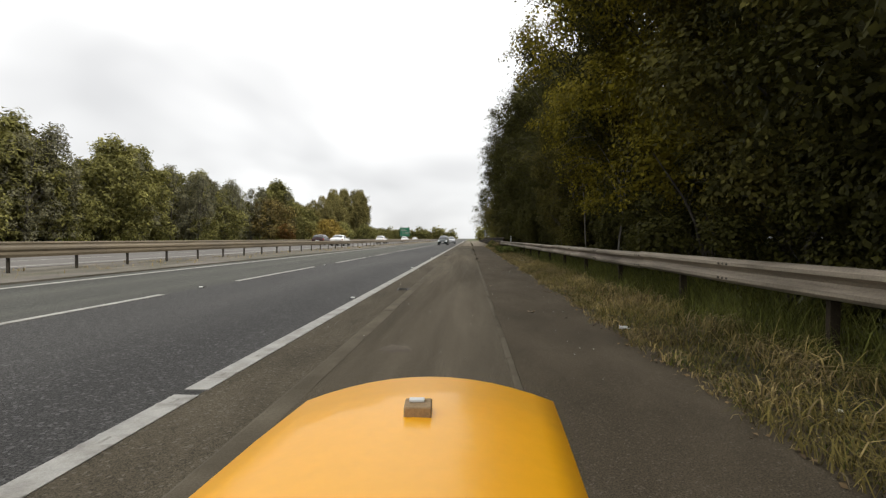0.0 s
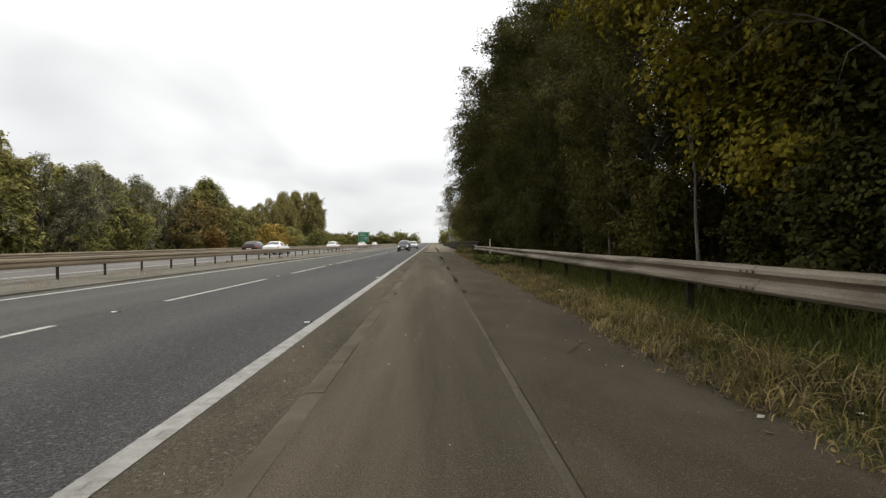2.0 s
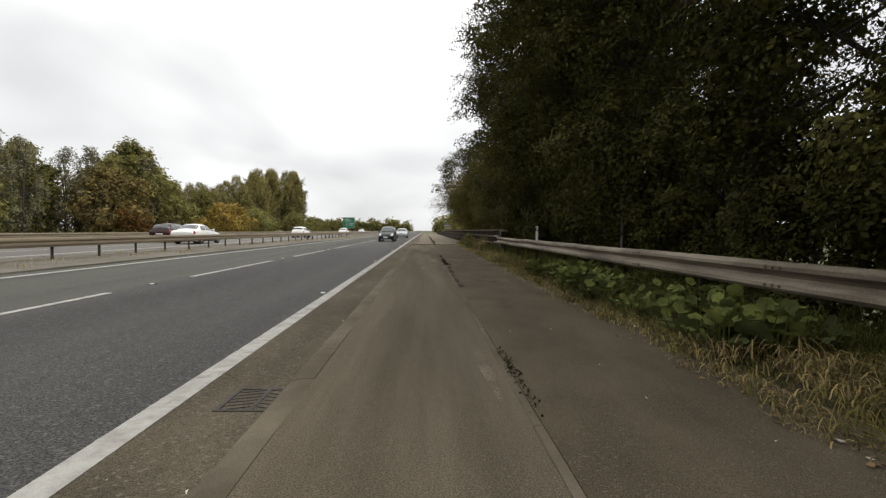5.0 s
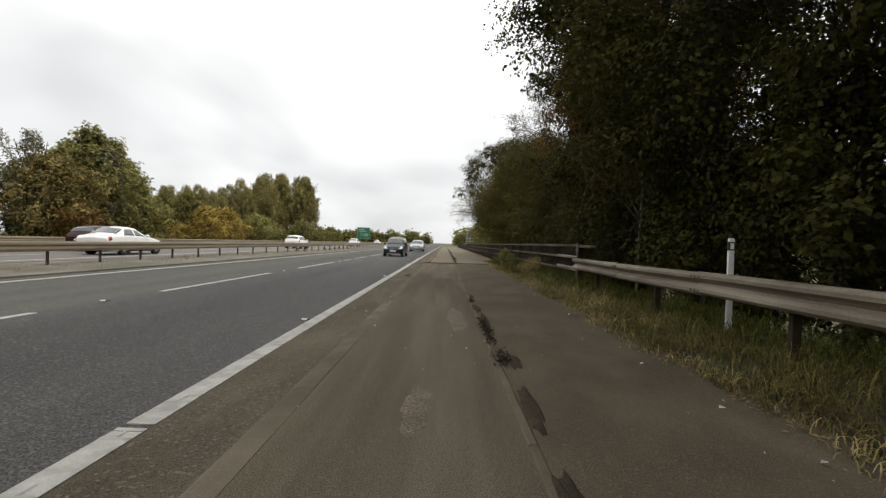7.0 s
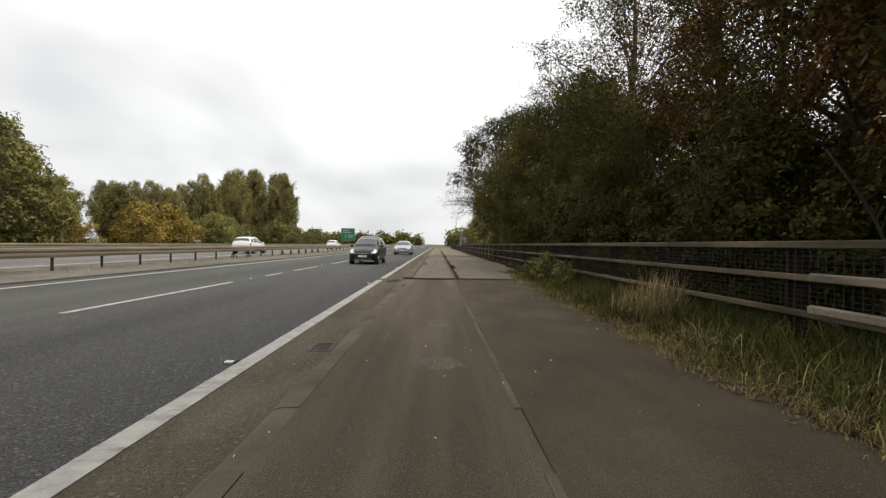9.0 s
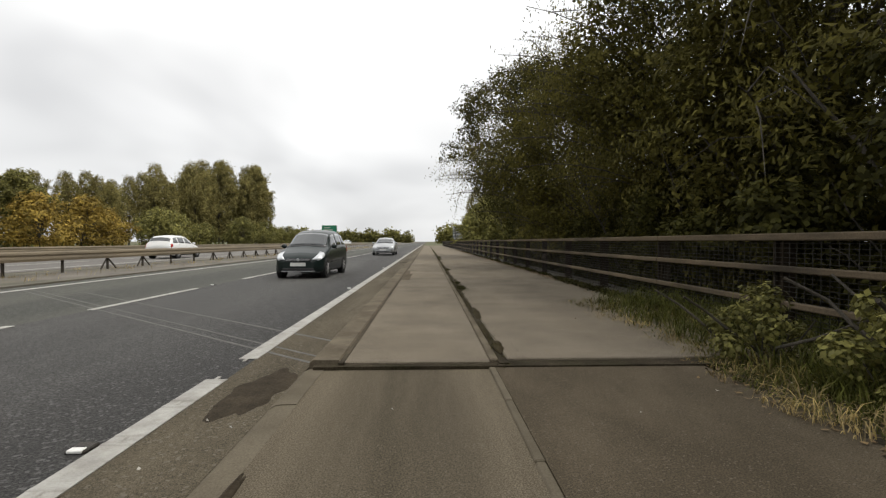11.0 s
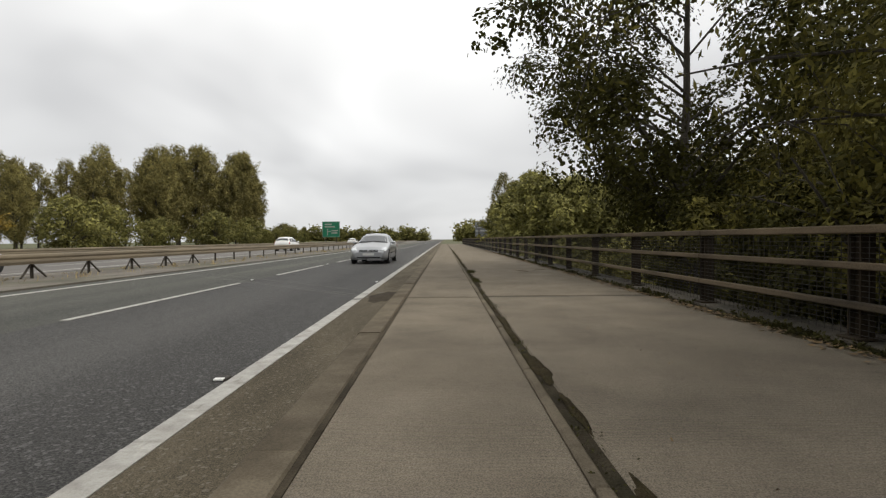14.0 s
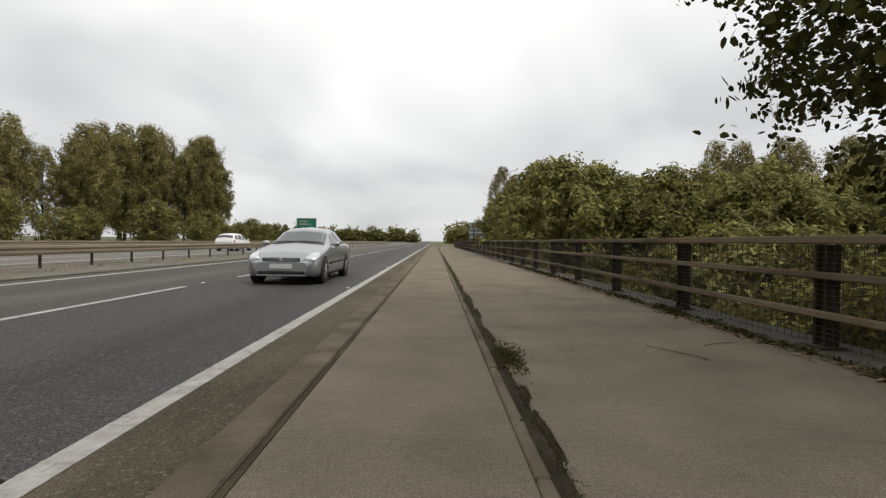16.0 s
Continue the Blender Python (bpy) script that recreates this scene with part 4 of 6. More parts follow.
M_SILT = mat("damp_silt", (0.044, 0.035, 0.024), 0.95, 0.35, 5, 50, 0.6, spec=0.1)
M_PALE_DIRT = mat("dry_silt", (0.115, 0.09, 0.062), 0.95, 0.3, 4, 60, 0.5, speck=0.1)
patch(-0.47, -7.25, 0.15, 0.22, M_PALE_DIRT, "pale worn round patch in the asphalt footway", 60, 0.029, 0.002)
patch(0.03, 42.2, 0.26, 0.3, M_PALE_DIRT, "pale worn round patch in the asphalt footway", 61, 0.029, 0.002)
patch(-0.02, 65.6, 0.2, 0.045, M_SILT, "short dark crack across the concrete footway", 62, 0.084, 0.002)
patch(-1.22, JOINT_2 + 0.95, 0.28, 1.05, M_SILT, "dark damp silt at the bridge joint", 1)
patch(-1.25, JOINT_1 - 0.5, 0.22, 0.6, M_SILT, "dark damp silt at the bridge joint", 2)
patch(0.2, 12.4, 0.12, 0.9, M_PALE_DIRT, "pale dusty smear on the worn footway", 4, 0.029)
patch(0.25, 33.5, 0.16, 1.1, M_PALE_DIRT, "pale dusty smear on the worn footway", 5, 0.029)
patch(-0.1, 29.6, 0.12, 0.5, M_PALE_DIRT, "pale dusty smear on the worn footway", 6, 0.029)
patch(0.05, 44.4, 0.14, 0.35, M_PALE_DIRT, "pale dusty smear on the worn footway", 7, 0.029)
patch(0.72, 30.9, 0.06, 0.35, M_SILT, "dark silt along the edging stones", 8, 0.047, 0.008)
M_MOSSY = mat("moss_mat", (0.048, 0.037, 0.02), 0.95, 0.4, 12, 70, 1.0, second=(0.034, 0.03, 0.012), second_scale=6, second_amt=0.8, dist=0.02, spec=0.1)
rp = random.Random(12)
for k in range(46):
    patch(KERB_R + 0.1 + rp.uniform(-0.02, 0.06), JOINT_1 + 0.5 + 1.15 * k + rp.uniform(-0.4, 0.4), rp.uniform(0.025, 0.075), rp.uniform(0.2, 0.7), M_MOSSY, "mat of dark moss creeping over the deck edge", 20 + k, 0.084, 0.014)
for k in range(34):
    patch(PLINTH - 0.07 + rp.uniform(-0.05, 0.03), JOINT_1 + 2.0 + 1.4 * k + rp.uniform(-0.4, 0.4), rp.uniform(0.05, 0.14), rp.uniform(0.4, 0.9), M_MOSSY, "dark silt and moss against the parapet upstand", 120 + k, 0.084, 0.014)
for k, (y, r) in enumerate(((24.9, 0.3), (25.9, 0.45), (27.1, 0.4), (28.2, 0.55), (29.6, 0.5), (33.2, 0.9), (34.6, 0.5), (36.4, 0.3), (12.2, 0.5), (14.0, 0.8), (9.6, 0.4))):
    patch(KERB_R + 0.035 + rp.uniform(-0.03, 0.03), y, rp.uniform(0.035, 0.06), r, M_SILT, "dark silt and rotted leaves along the edging stones", 400 + k, 0.05, 0.01)
for k, y in enumerate((9.4, 50.6)):
    patch(KERB_L + 0.1, y, rp.uniform(0.02, 0.035), rp.uniform(0.15, 0.3), M_SILT, "dark silt against the low kerb", 430 + k, 0.033, 0.008)
for y0, y1, x1 in ((61.8, 64.4, -0.46), (64.4, 66.0, -0.56)):
    tagged(boxed("repair_patch", (KERB_L + 0.25, x1, y0, y1, 0.07, 0.0885), M_PATH), "dark damp repair strip along the bridge kerb", "repair patch", kind="structure")
patch(0.42, 19.3, 0.06, 0.8, M_PALE_DIRT, "pale dust along the edging stones", 10, 0.029)


# ---- roadside rail ----
def w_beam(bm, y0, y1, top):
    t = 0.006
    prof = [(0.0, 0.0), (-0.05, -0.012), (-0.082, -0.045), (-0.082, -0.085), (-0.02, -0.125), (0.0, -0.155), (-0.02, -0.185), (-0.082, -0.225), (-0.082, -0.265), (-0.05, -0.298), (0.0, -0.31)]
    outer = [(x, top + z) for x, z in prof]
    inner = [(x + t + 0.004, top + z - 0.002) for x, z in reversed(prof)]
    extrude_profile(bm, outer + inner, y0, y1)
    bmesh.ops.recalc_face_normals(bm, faces=bm.faces)
    return bm


RAIL_X, RAIL_TOP = 3.52, 0.83
rail = tagged(empty("guard_rail", RAIL_X, 0, 0), "dull galvanised corrugated guard rail along the grass verge", "guard rail")
seg = bpy.data.meshes.new("beam")
bm = w_beam(bmesh.new(), 0.0, 3.34, RAIL_TOP)
bm.to_mesh(seg)
bm.free()
seg.materials.append(M_GALV)
post_me = bpy.data.meshes.new("post")
bm = bmesh.new()
extrude_profile(bm, [(0.02, -0.03), (0.11, -0.03), (0.11, -0.024), (0.028, -0.024), (0.028, 0.024), (0.11, 0.024), (0.11, 0.03), (0.02, 0.03)], -0.3, 0.72)
for vv in bm.verts:
    vv.co = Vector((vv.co.x, vv.co.z, vv.co.y))
bmesh.ops.recalc_face_normals(bm, faces=bm.faces)
bm.to_mesh(post_me)
bm.free()
post_me.materials.append(M_FPOST)
bolt_me = bpy.data.meshes.new("bolt")
bm = bmesh.new()
r = bmesh.ops.create_cone(bm, cap_ends=True, segments=8, radius1=0.016, radius2=0.012, depth=0.016)
for vv in r["verts"]:
    vv.co = Vector((-0.09 - vv.co.z, vv.co.x, RAIL_TOP + vv.co.y))
bm.to_mesh(bolt_me)
bm.free()
bolt_me.materials.append(M_GALV_POST)
for k in range(-9, 12):
    yk = 3.2 * k + 0.9
    share("beam", seg, rail, pose(-0.006 * (k % 2), yk, 0.004 * math.sin(k * 1.7), 0.12 * math.sin(k * 2.3), 0, 0.1 * math.sin(k)))
    share("post", post_me, rail, pose(0, yk + 1.6, 0))
    for dy in (-0.05, 0.05, 0.16):
        for dz in (-0.065, -0.245):
            share("bolt", bolt_me, rail, pose(0, yk + 0.05 + dy, dz))


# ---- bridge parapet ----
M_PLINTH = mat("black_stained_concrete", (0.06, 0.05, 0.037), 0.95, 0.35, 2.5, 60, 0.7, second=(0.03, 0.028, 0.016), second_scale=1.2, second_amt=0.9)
FX, F0, F1, FS = 3.86, 40.2, 172.0, 2.72
parapet = tagged(empty("parapet_fence", FX, 0, 0), "grimy steel bridge parapet with three rails and wire mesh", "parapet fence")
n_f = int((F1 - F0) / FS)
fp = bpy.data.meshes.new("post")
bm = bmesh.new()
box(bm, -0.05, 0.09, -0.075, -0.06, -0.15, 1.12)
box(bm, -0.05, 0.09, 0.06, 0.075, -0.15, 1.12)
box(bm, 0.012, 0.026, -0.06, 0.06, -0.15, 1.115)
bm.to_mesh(fp)
bm.free()
fp.materials.append(M_FPOST)
fb = bpy.data.meshes.new("base_plate")
bm = box(bmesh.new(), -0.12, 0.14, -0.13, 0.13, 0.13, 0.155, bevel=0.005)
bm.to_mesh(fb)
bm.free()
fb.materials.append(M_FPOST)


def rail_mesh(name, z0, z1, x0, x1, mt):
    m_ = bpy.data.meshes.new(name)
    b_ = box(bmesh.new(), x0, x1, 0, FS * 2 - 0.012, z0, z1, bevel=0.012)
    b_.to_mesh(m_)
    b_.free()
    m_.materials.append(mt)
    return m_


r_top = rail_mesh("top_rail", 1.125, 1.205, -0.09, 0.06, M_FENCE)
r_mid = rail_mesh("rail", 0.79, 0.86, -0.105, -0.052, M_FENCE)
r_low = rail_mesh("rail", 0.42, 0.49, -0.105, -0.052, M_FENCE)
mesh_me = bpy.data.meshes.new("wire_mesh")
bm = bmesh.new()
for k in range(26):
    tube(bm, [(0, 0.05 + k * 0.1045, 0.16), (0, 0.05 + k * 0.1045, 1.12)], [0.0035, 0.0035], 3)
for k in range(19):
    tube(bm, [(0.004, 0.0, 0.18 + k * 0.051), (0.004, FS, 0.18 + k * 0.051)], [0.004, 0.004], 3)
bm.to_mesh(mesh_me)
bm.free()
mesh_me.materials.append(M_MESH)
for k in range(n_f):
    yk = F0 + FS * k
    share("post", fp, parapet, pose(0, yk, 0))
    if yk > 54:
        share("base_plate", fb, parapet, pose(0, yk, 0))
    if k % 2 == 0:
        share("top_rail", r_top, parapet, pose(0, yk, 0))
        share("rail", r_mid, parapet, pose(0, yk, 0))
        share("rail", r_low, parapet, pose(0, yk, 0))
    share("wire_mesh", mesh_me, parapet, pose(-0.045, yk, 0))
boxed("end_rail", (-0.09, 0.06, F0 - 1.25, F0 - 0.01, 1.10, 1.175), M_FENCE, parapet, bevel=0.012)
boxed("end_post", (-0.135, -0.095, F0 - 0.17, F0 - 0.1, -0.15, 1.24), M_GALV, parapet, "pale steel end post", 0.004)
for z0, z1 in ((0.79, 0.88), (0.47, 0.56)):
    bm = bmesh.new()
    lo = [(0.0, 0.0), (-0.045, 0.012), (-0.05, z1 - z0 - 0.02), (-0.01, z1 - z0)]
    extrude_profile(bm, [(x - 0.06, z0 + z) for x, z in lo], 39.3, F0 + 2.4, steps=2)
    for vv in bm.verts:
        vv.co.x -= 0.24 * max(0.0, (F0 + 1.0 - vv.co.y) / 2.0)
    bmesh.ops.recalc_face_normals(bm, faces=bm.faces)
    part("transition_rail", bm, M_GALV, parapet, "dull steel rail joining guard rail and parapet")
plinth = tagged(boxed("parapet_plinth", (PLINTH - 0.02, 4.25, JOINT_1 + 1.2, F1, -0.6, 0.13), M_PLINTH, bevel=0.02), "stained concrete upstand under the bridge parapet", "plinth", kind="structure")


# ---- central barrier ----
bar = tagged(empty("central_barrier", BARRIER, 0, 0.0), "tan stained steel crash barrier on short posts in the central reserve", "crash barrier")
cb = bpy.data.meshes.new("beam")
bm = bmesh.new()
extrude_profile(bm, [(-0.10, 0.48), (-0.10, 0.76), (-0.06, 0.80), (0.06, 0.80), (0.10, 0.76), (0.115, 0.70), (0.09, 0.64), (0.115, 0.56), (0.10, 0.48)], 0, 4.795)
bmesh.ops.recalc_face_normals(bm, faces=bm.faces)
bm.to_mesh(cb)
bm.free()
cb.materials.append(M_BEAM)
cp = bpy.data.meshes.new("post")
bm = bmesh.new()
box(bm, -0.035, 0.035, -0.028, -0.02, -0.3, 0.5)
box(bm, -0.004, 0.004, -0.02, 0.02, -0.3, 0.5)
box(bm, -0.035, 0.035, 0.02, 0.028, -0.3, 0.5)
bm.to_mesh(cp)
bm.free()
cp.materials.append(M_GALV_POST)
cs = bpy.data.meshes.new("brace")
bm = bmesh.new()
tube(bm, [(0, 0.05, 0.42), (0.0, 0.55, 0.03)], [0.03, 0.03], 4)
tube(bm, [(0, -0.05, 0.42), (0.0, -0.4, 0.03)], [0.03, 0.03], 4)
bm.to_mesh(cs)
bm.free()
cs.materials.append(M_GALV_POST)
for k in range(-6, 60):
    share("beam", cb, bar, pose(0, 4.8 * k, 0))
for k in range(-12, 90):
    yk = 2.4 * k + 1.2
    share("post", cp, bar, pose(0, yk, 0))
    if 76 < yk < 92 or 66 < yk < 72:
        share("brace", cs, bar, pose(0, yk, 0.03))
vb = tagged(empty("verge_barrier", -24.2, 0, 0), "thin weathered crash barrier on the far verge", "crash barrier")
for k in range(-2, 24):
    share("beam", cb, vb, pose(0, 4.8 * (2 * k), 0.0))
    share("beam", cb, vb, pose(0, 4.8 * (2 * k + 1), 0.0))
for k in range(-8, 90):
    share("post", cp, vb, pose(0, 2.4 * k + 1.2, 0))


# ---- signs and marker post ----
def big_sign():
    s = empty("road_sign", -23.05, 165.4, 0)
    bm = box(bmesh.new(), -1.78, 1.78, -0.03, 0.03, 1.75, 4.95, bevel=0.02)
    panel = part("panel", bm, M_SIGN, s)
    bm = bmesh.new()
    for x0, x1, z0, z1 in ((-1.72, 1.72, 4.83, 4.89), (-1.72, 1.72, 1.81, 1.87), (-1.72, -1.66, 1.87, 4.83), (1.66, 1.72, 1.87, 4.83)):
        box(bm, x0, x1, -0.036, -0.031, z0, z1)
    part("border", bm, M_PAINT, panel, "white border strip")
    bm = bmesh.new()
    for x0, x1, z0, z1 in ((-1.3, 0.2, 4.25, 4.5), (-1.3, 0.8, 3.75, 3.98), (0.1, 1.4, 2.95, 3.2), (0.1, 1.3, 2.5, 2.75), (-0.75, -0.62, 2.1, 3.5), (-0.62, 0.0, 2.85, 2.97)):
        box(bm, x0, x1, -0.036, -0.031, z0, z1)
    part("legend", bm, M_PAINT, panel, "unreadable white legend bars")
    for x in (-1.1, 1.1):
        part("post", tube(bmesh.new(), [(x, 0.1, -0.2), (x, 0.1, 4.7)], [0.08, 0.08], 8), M_GALV_POST, s)
    return tagged(s, "large green direction sign on grey posts beyond the road", "road sign")


def back_sign():
    s = empty("road_sign", 7.0, 150.0, -0.1)
    part("panel", box(bmesh.new(), -1.75, 1.75, -0.02, 0.02, 1.6, 4.1, bevel=0.01), M_SIGN_BACK, s)
    for z in (1.9, 2.6, 3.2, 3.8):
        boxed("stiffener", (-1.72, 1.72, -0.07, -0.021, z - 0.05, z + 0.05), M_WHITE, s)
    for x in (-1.1, 1.1):
        part("post", tube(bmesh.new(), [(x, -0.12, -0.4), (x, -0.12, 4.0)], [0.07, 0.07], 8), M_GALV_POST, s)
    return tagged(s, "grey back of a road sign with pale stiffeners on posts", "road sign")


big_sign()
back_sign()
mp_ = empty("marker_post", 4.02, 33.2, 0)
part("body", box(bmesh.new(), -0.045, 0.045, -0.02, 0.02, -0.1, 1.3, bevel=0.012), M_WHITE, mp_)
part("band", box(bmesh.new(), -0.047, 0.047, -0.022, 0.022, 1.13, 1.25, bevel=0.004), M_BLACK, mp_, "black band")
part("reflector", box(bmesh.new(), -0.025, 0.025, -0.026, -0.022, 1.15, 1.23), M_STUD, mp_, "small reflector")
tagged(mp_, "white marker post with a black band behind the rail", "marker post")


# ---- the yellow vehicle nose under the camera's starting point ----
M_YELLOW = mat("glossy_yellow_shell", (1.0, 0.46, 0.012), 0.42, 0.03, 2, 30, 0.02, coat=0.25)
M_CARD = mat("brown_block", (0.30, 0.2, 0.10), 0.7, 0.2, 60, 200, 0.2)


def fairing():
    s = empty("velomobile_nose", 0.206, -11.83, 0.03, 3.05)
    bm = bmesh.new()
    rows = []
    st = [(0.33, 0.262, 0.80), (0.58, 0.267, 0.798), (0.85, 0.271, 0.793), (1.1, 0.276, 0.78), (1.16, 0.268, 0.75), (1.26, 0.23, 0.60), (1.33, 0.195, 0.40), (1.35, 0.165, 0.18)]
    for y, w, z in st:
        ring = []
        cx = -0.070 + 0.1 * (y - 0.58)
        for k in range(13):
            u = -1 + k / 6
            crown = 0.045 * (1 - u * u) if y < 1.2 else 0.03 * (1 - u * u)
            ring.append((cx + u * w, y + 0.035 * (1 - u * u) * (y > 1.0), z - 0.03 + crown - 0.075))
        ring = [(cx - w + 0.03, y - 0.01, 0.0), (cx - w + 0.006, y - 0.005, z * 0.5)] + ring + [(cx + w - 0.006, y - 0.005, z * 0.5), (cx + w - 0.03, y - 0.01, 0.0)]
        rows.append([bm.verts.new(p) for p in ring])
    for a, b in zip(rows, rows[1:]):
        for k in range(len(a) - 1):
            fc = bm.faces.new((a[k], a[k + 1], b[k + 1], b[k]))
            fc.smooth = 2 <= k <= 13
    bm.faces.new(rows[0][::-1])
    bm.faces.new(rows[-1])
    bmesh.ops.recalc_face_normals(bm, faces=bm.faces)
    part("shell", bm, M_YELLOW, s)
    blk = part("mount_block", box(bmesh.new(), -0.058, -0.01, 0.84, 0.89, 0.72, 0.75, bevel=0.002), M_CARD, s, "small brown mounting block")
    part("clip", box(bmesh.new(), -0.05, -0.023, 0.865, 0.88, 0.7502, 0.755, bevel=0.001), M_WHITE, blk, "pale metal clip")
    # black plate on the block's face paints the shade of a slot
    part("slot", box(bmesh.new(), -0.04, -0.03, 0.8385, 0.8397, 0.725, 0.731), M_HOLE_SHADE, blk)
    return tagged(s, "glossy yellow vehicle nose shell carrying a small brown block", "vehicle nose")


fairing()


# ---- cars ----
M_GLASS = mat("dark_car_glass", (0.035, 0.04, 0.042), 0.04, 0.05, 2, 20, 0.0, spec=1.0, coat=0.3)
M_RIM = mat("alloy_rim", (0.45, 0.45, 0.46), 0.35, 0.1, 10, 40, 0.05, 0.8)
M_LAMP = mat("clear_headlamp", (0.62, 0.64, 0.66), 0.12, 0.12, 25, 60, 0.05, 0.3)
M_TRIM = mat("black_trim", (0.016, 0.016, 0.017), 0.5, 0.15, 10, 60, 0.05)
M_PLATE = mat("number_plate", (0.62, 0.62, 0.6), 0.5, 0.08, 30, 60, 0.0)
M_REDLAMP = mat("red_lamp", (0.35, 0.02, 0.015), 0.2, 0.1, 30, 60, 0.0)


SHAPES = {
    # (y, underside, belt, top, half width at the belt, half width at the top), then the panes along y
    "tall": dict(size=(4.13, 1.72, 1.64), st=[(0.0, 0.30, 0.52, 0.57, 0.54, 0.46), (0.06, 0.22, 0.62, 0.68, 0.71, 0.60), (0.2, 0.20, 0.71, 0.77, 0.83, 0.68), (0.45, 0.19, 0.80, 0.87, 0.855, 0.71), (0.82, 0.19, 0.90, 0.99, 0.86, 0.70),
                 (0.98, 0.19, 0.95, 1.06, 0.86, 0.69), (1.75, 0.19, 0.99, 1.55, 0.86, 0.60), (2.3, 0.19, 1.0, 1.63, 0.86, 0.595), (3.2, 0.19, 1.03, 1.62, 0.86, 0.60), (3.72, 0.19, 1.04, 1.54, 0.85, 0.59),
                 (3.98, 0.20, 1.02, 1.2, 0.83, 0.64), (4.08, 0.24, 0.92, 1.0, 0.80, 0.66), (4.13, 0.32, 0.80, 0.86, 0.74, 0.62)],
                 screen=(1.03, 1.68), rear=(3.76, 3.95), panes=[(1.2, 1.72, 2.2, 2.2), (2.29, 2.29, 3.1, 3.1), (3.19, 3.19, 3.78, 3.6)], doors=(1.16, 2.245, 3.15)),
    "low": dict(size=(4.58, 1.77, 1.45), st=[(0.0, 0.30, 0.50, 0.56, 0.64, 0.54), (0.06, 0.22, 0.60, 0.67, 0.78, 0.64), (0.25, 0.19, 0.69, 0.76, 0.86, 0.70), (0.6, 0.19, 0.78, 0.85, 0.885, 0.73), (1.15, 0.18, 0.87, 0.95, 0.885, 0.72),
                (1.35, 0.18, 0.90, 0.99, 0.885, 0.70), (2.15, 0.18, 0.93, 1.38, 0.885, 0.585), (2.7, 0.18, 0.94, 1.445, 0.885, 0.575), (3.2, 0.18, 0.95, 1.41, 0.885, 0.575), (3.88, 0.18, 0.96, 1.07, 0.88, 0.63),
                (4.1, 0.19, 0.95, 1.02, 0.87, 0.68), (4.45, 0.22, 0.91, 0.97, 0.84, 0.66), (4.58, 0.32, 0.78, 0.84, 0.76, 0.60)],
                screen=(1.4, 2.08), rear=(3.28, 3.84), panes=[(1.6, 2.14, 2.52, 2.52), (2.6, 2.6, 3.45, 3.18)], doors=(1.55, 2.56, 3.4)),
}


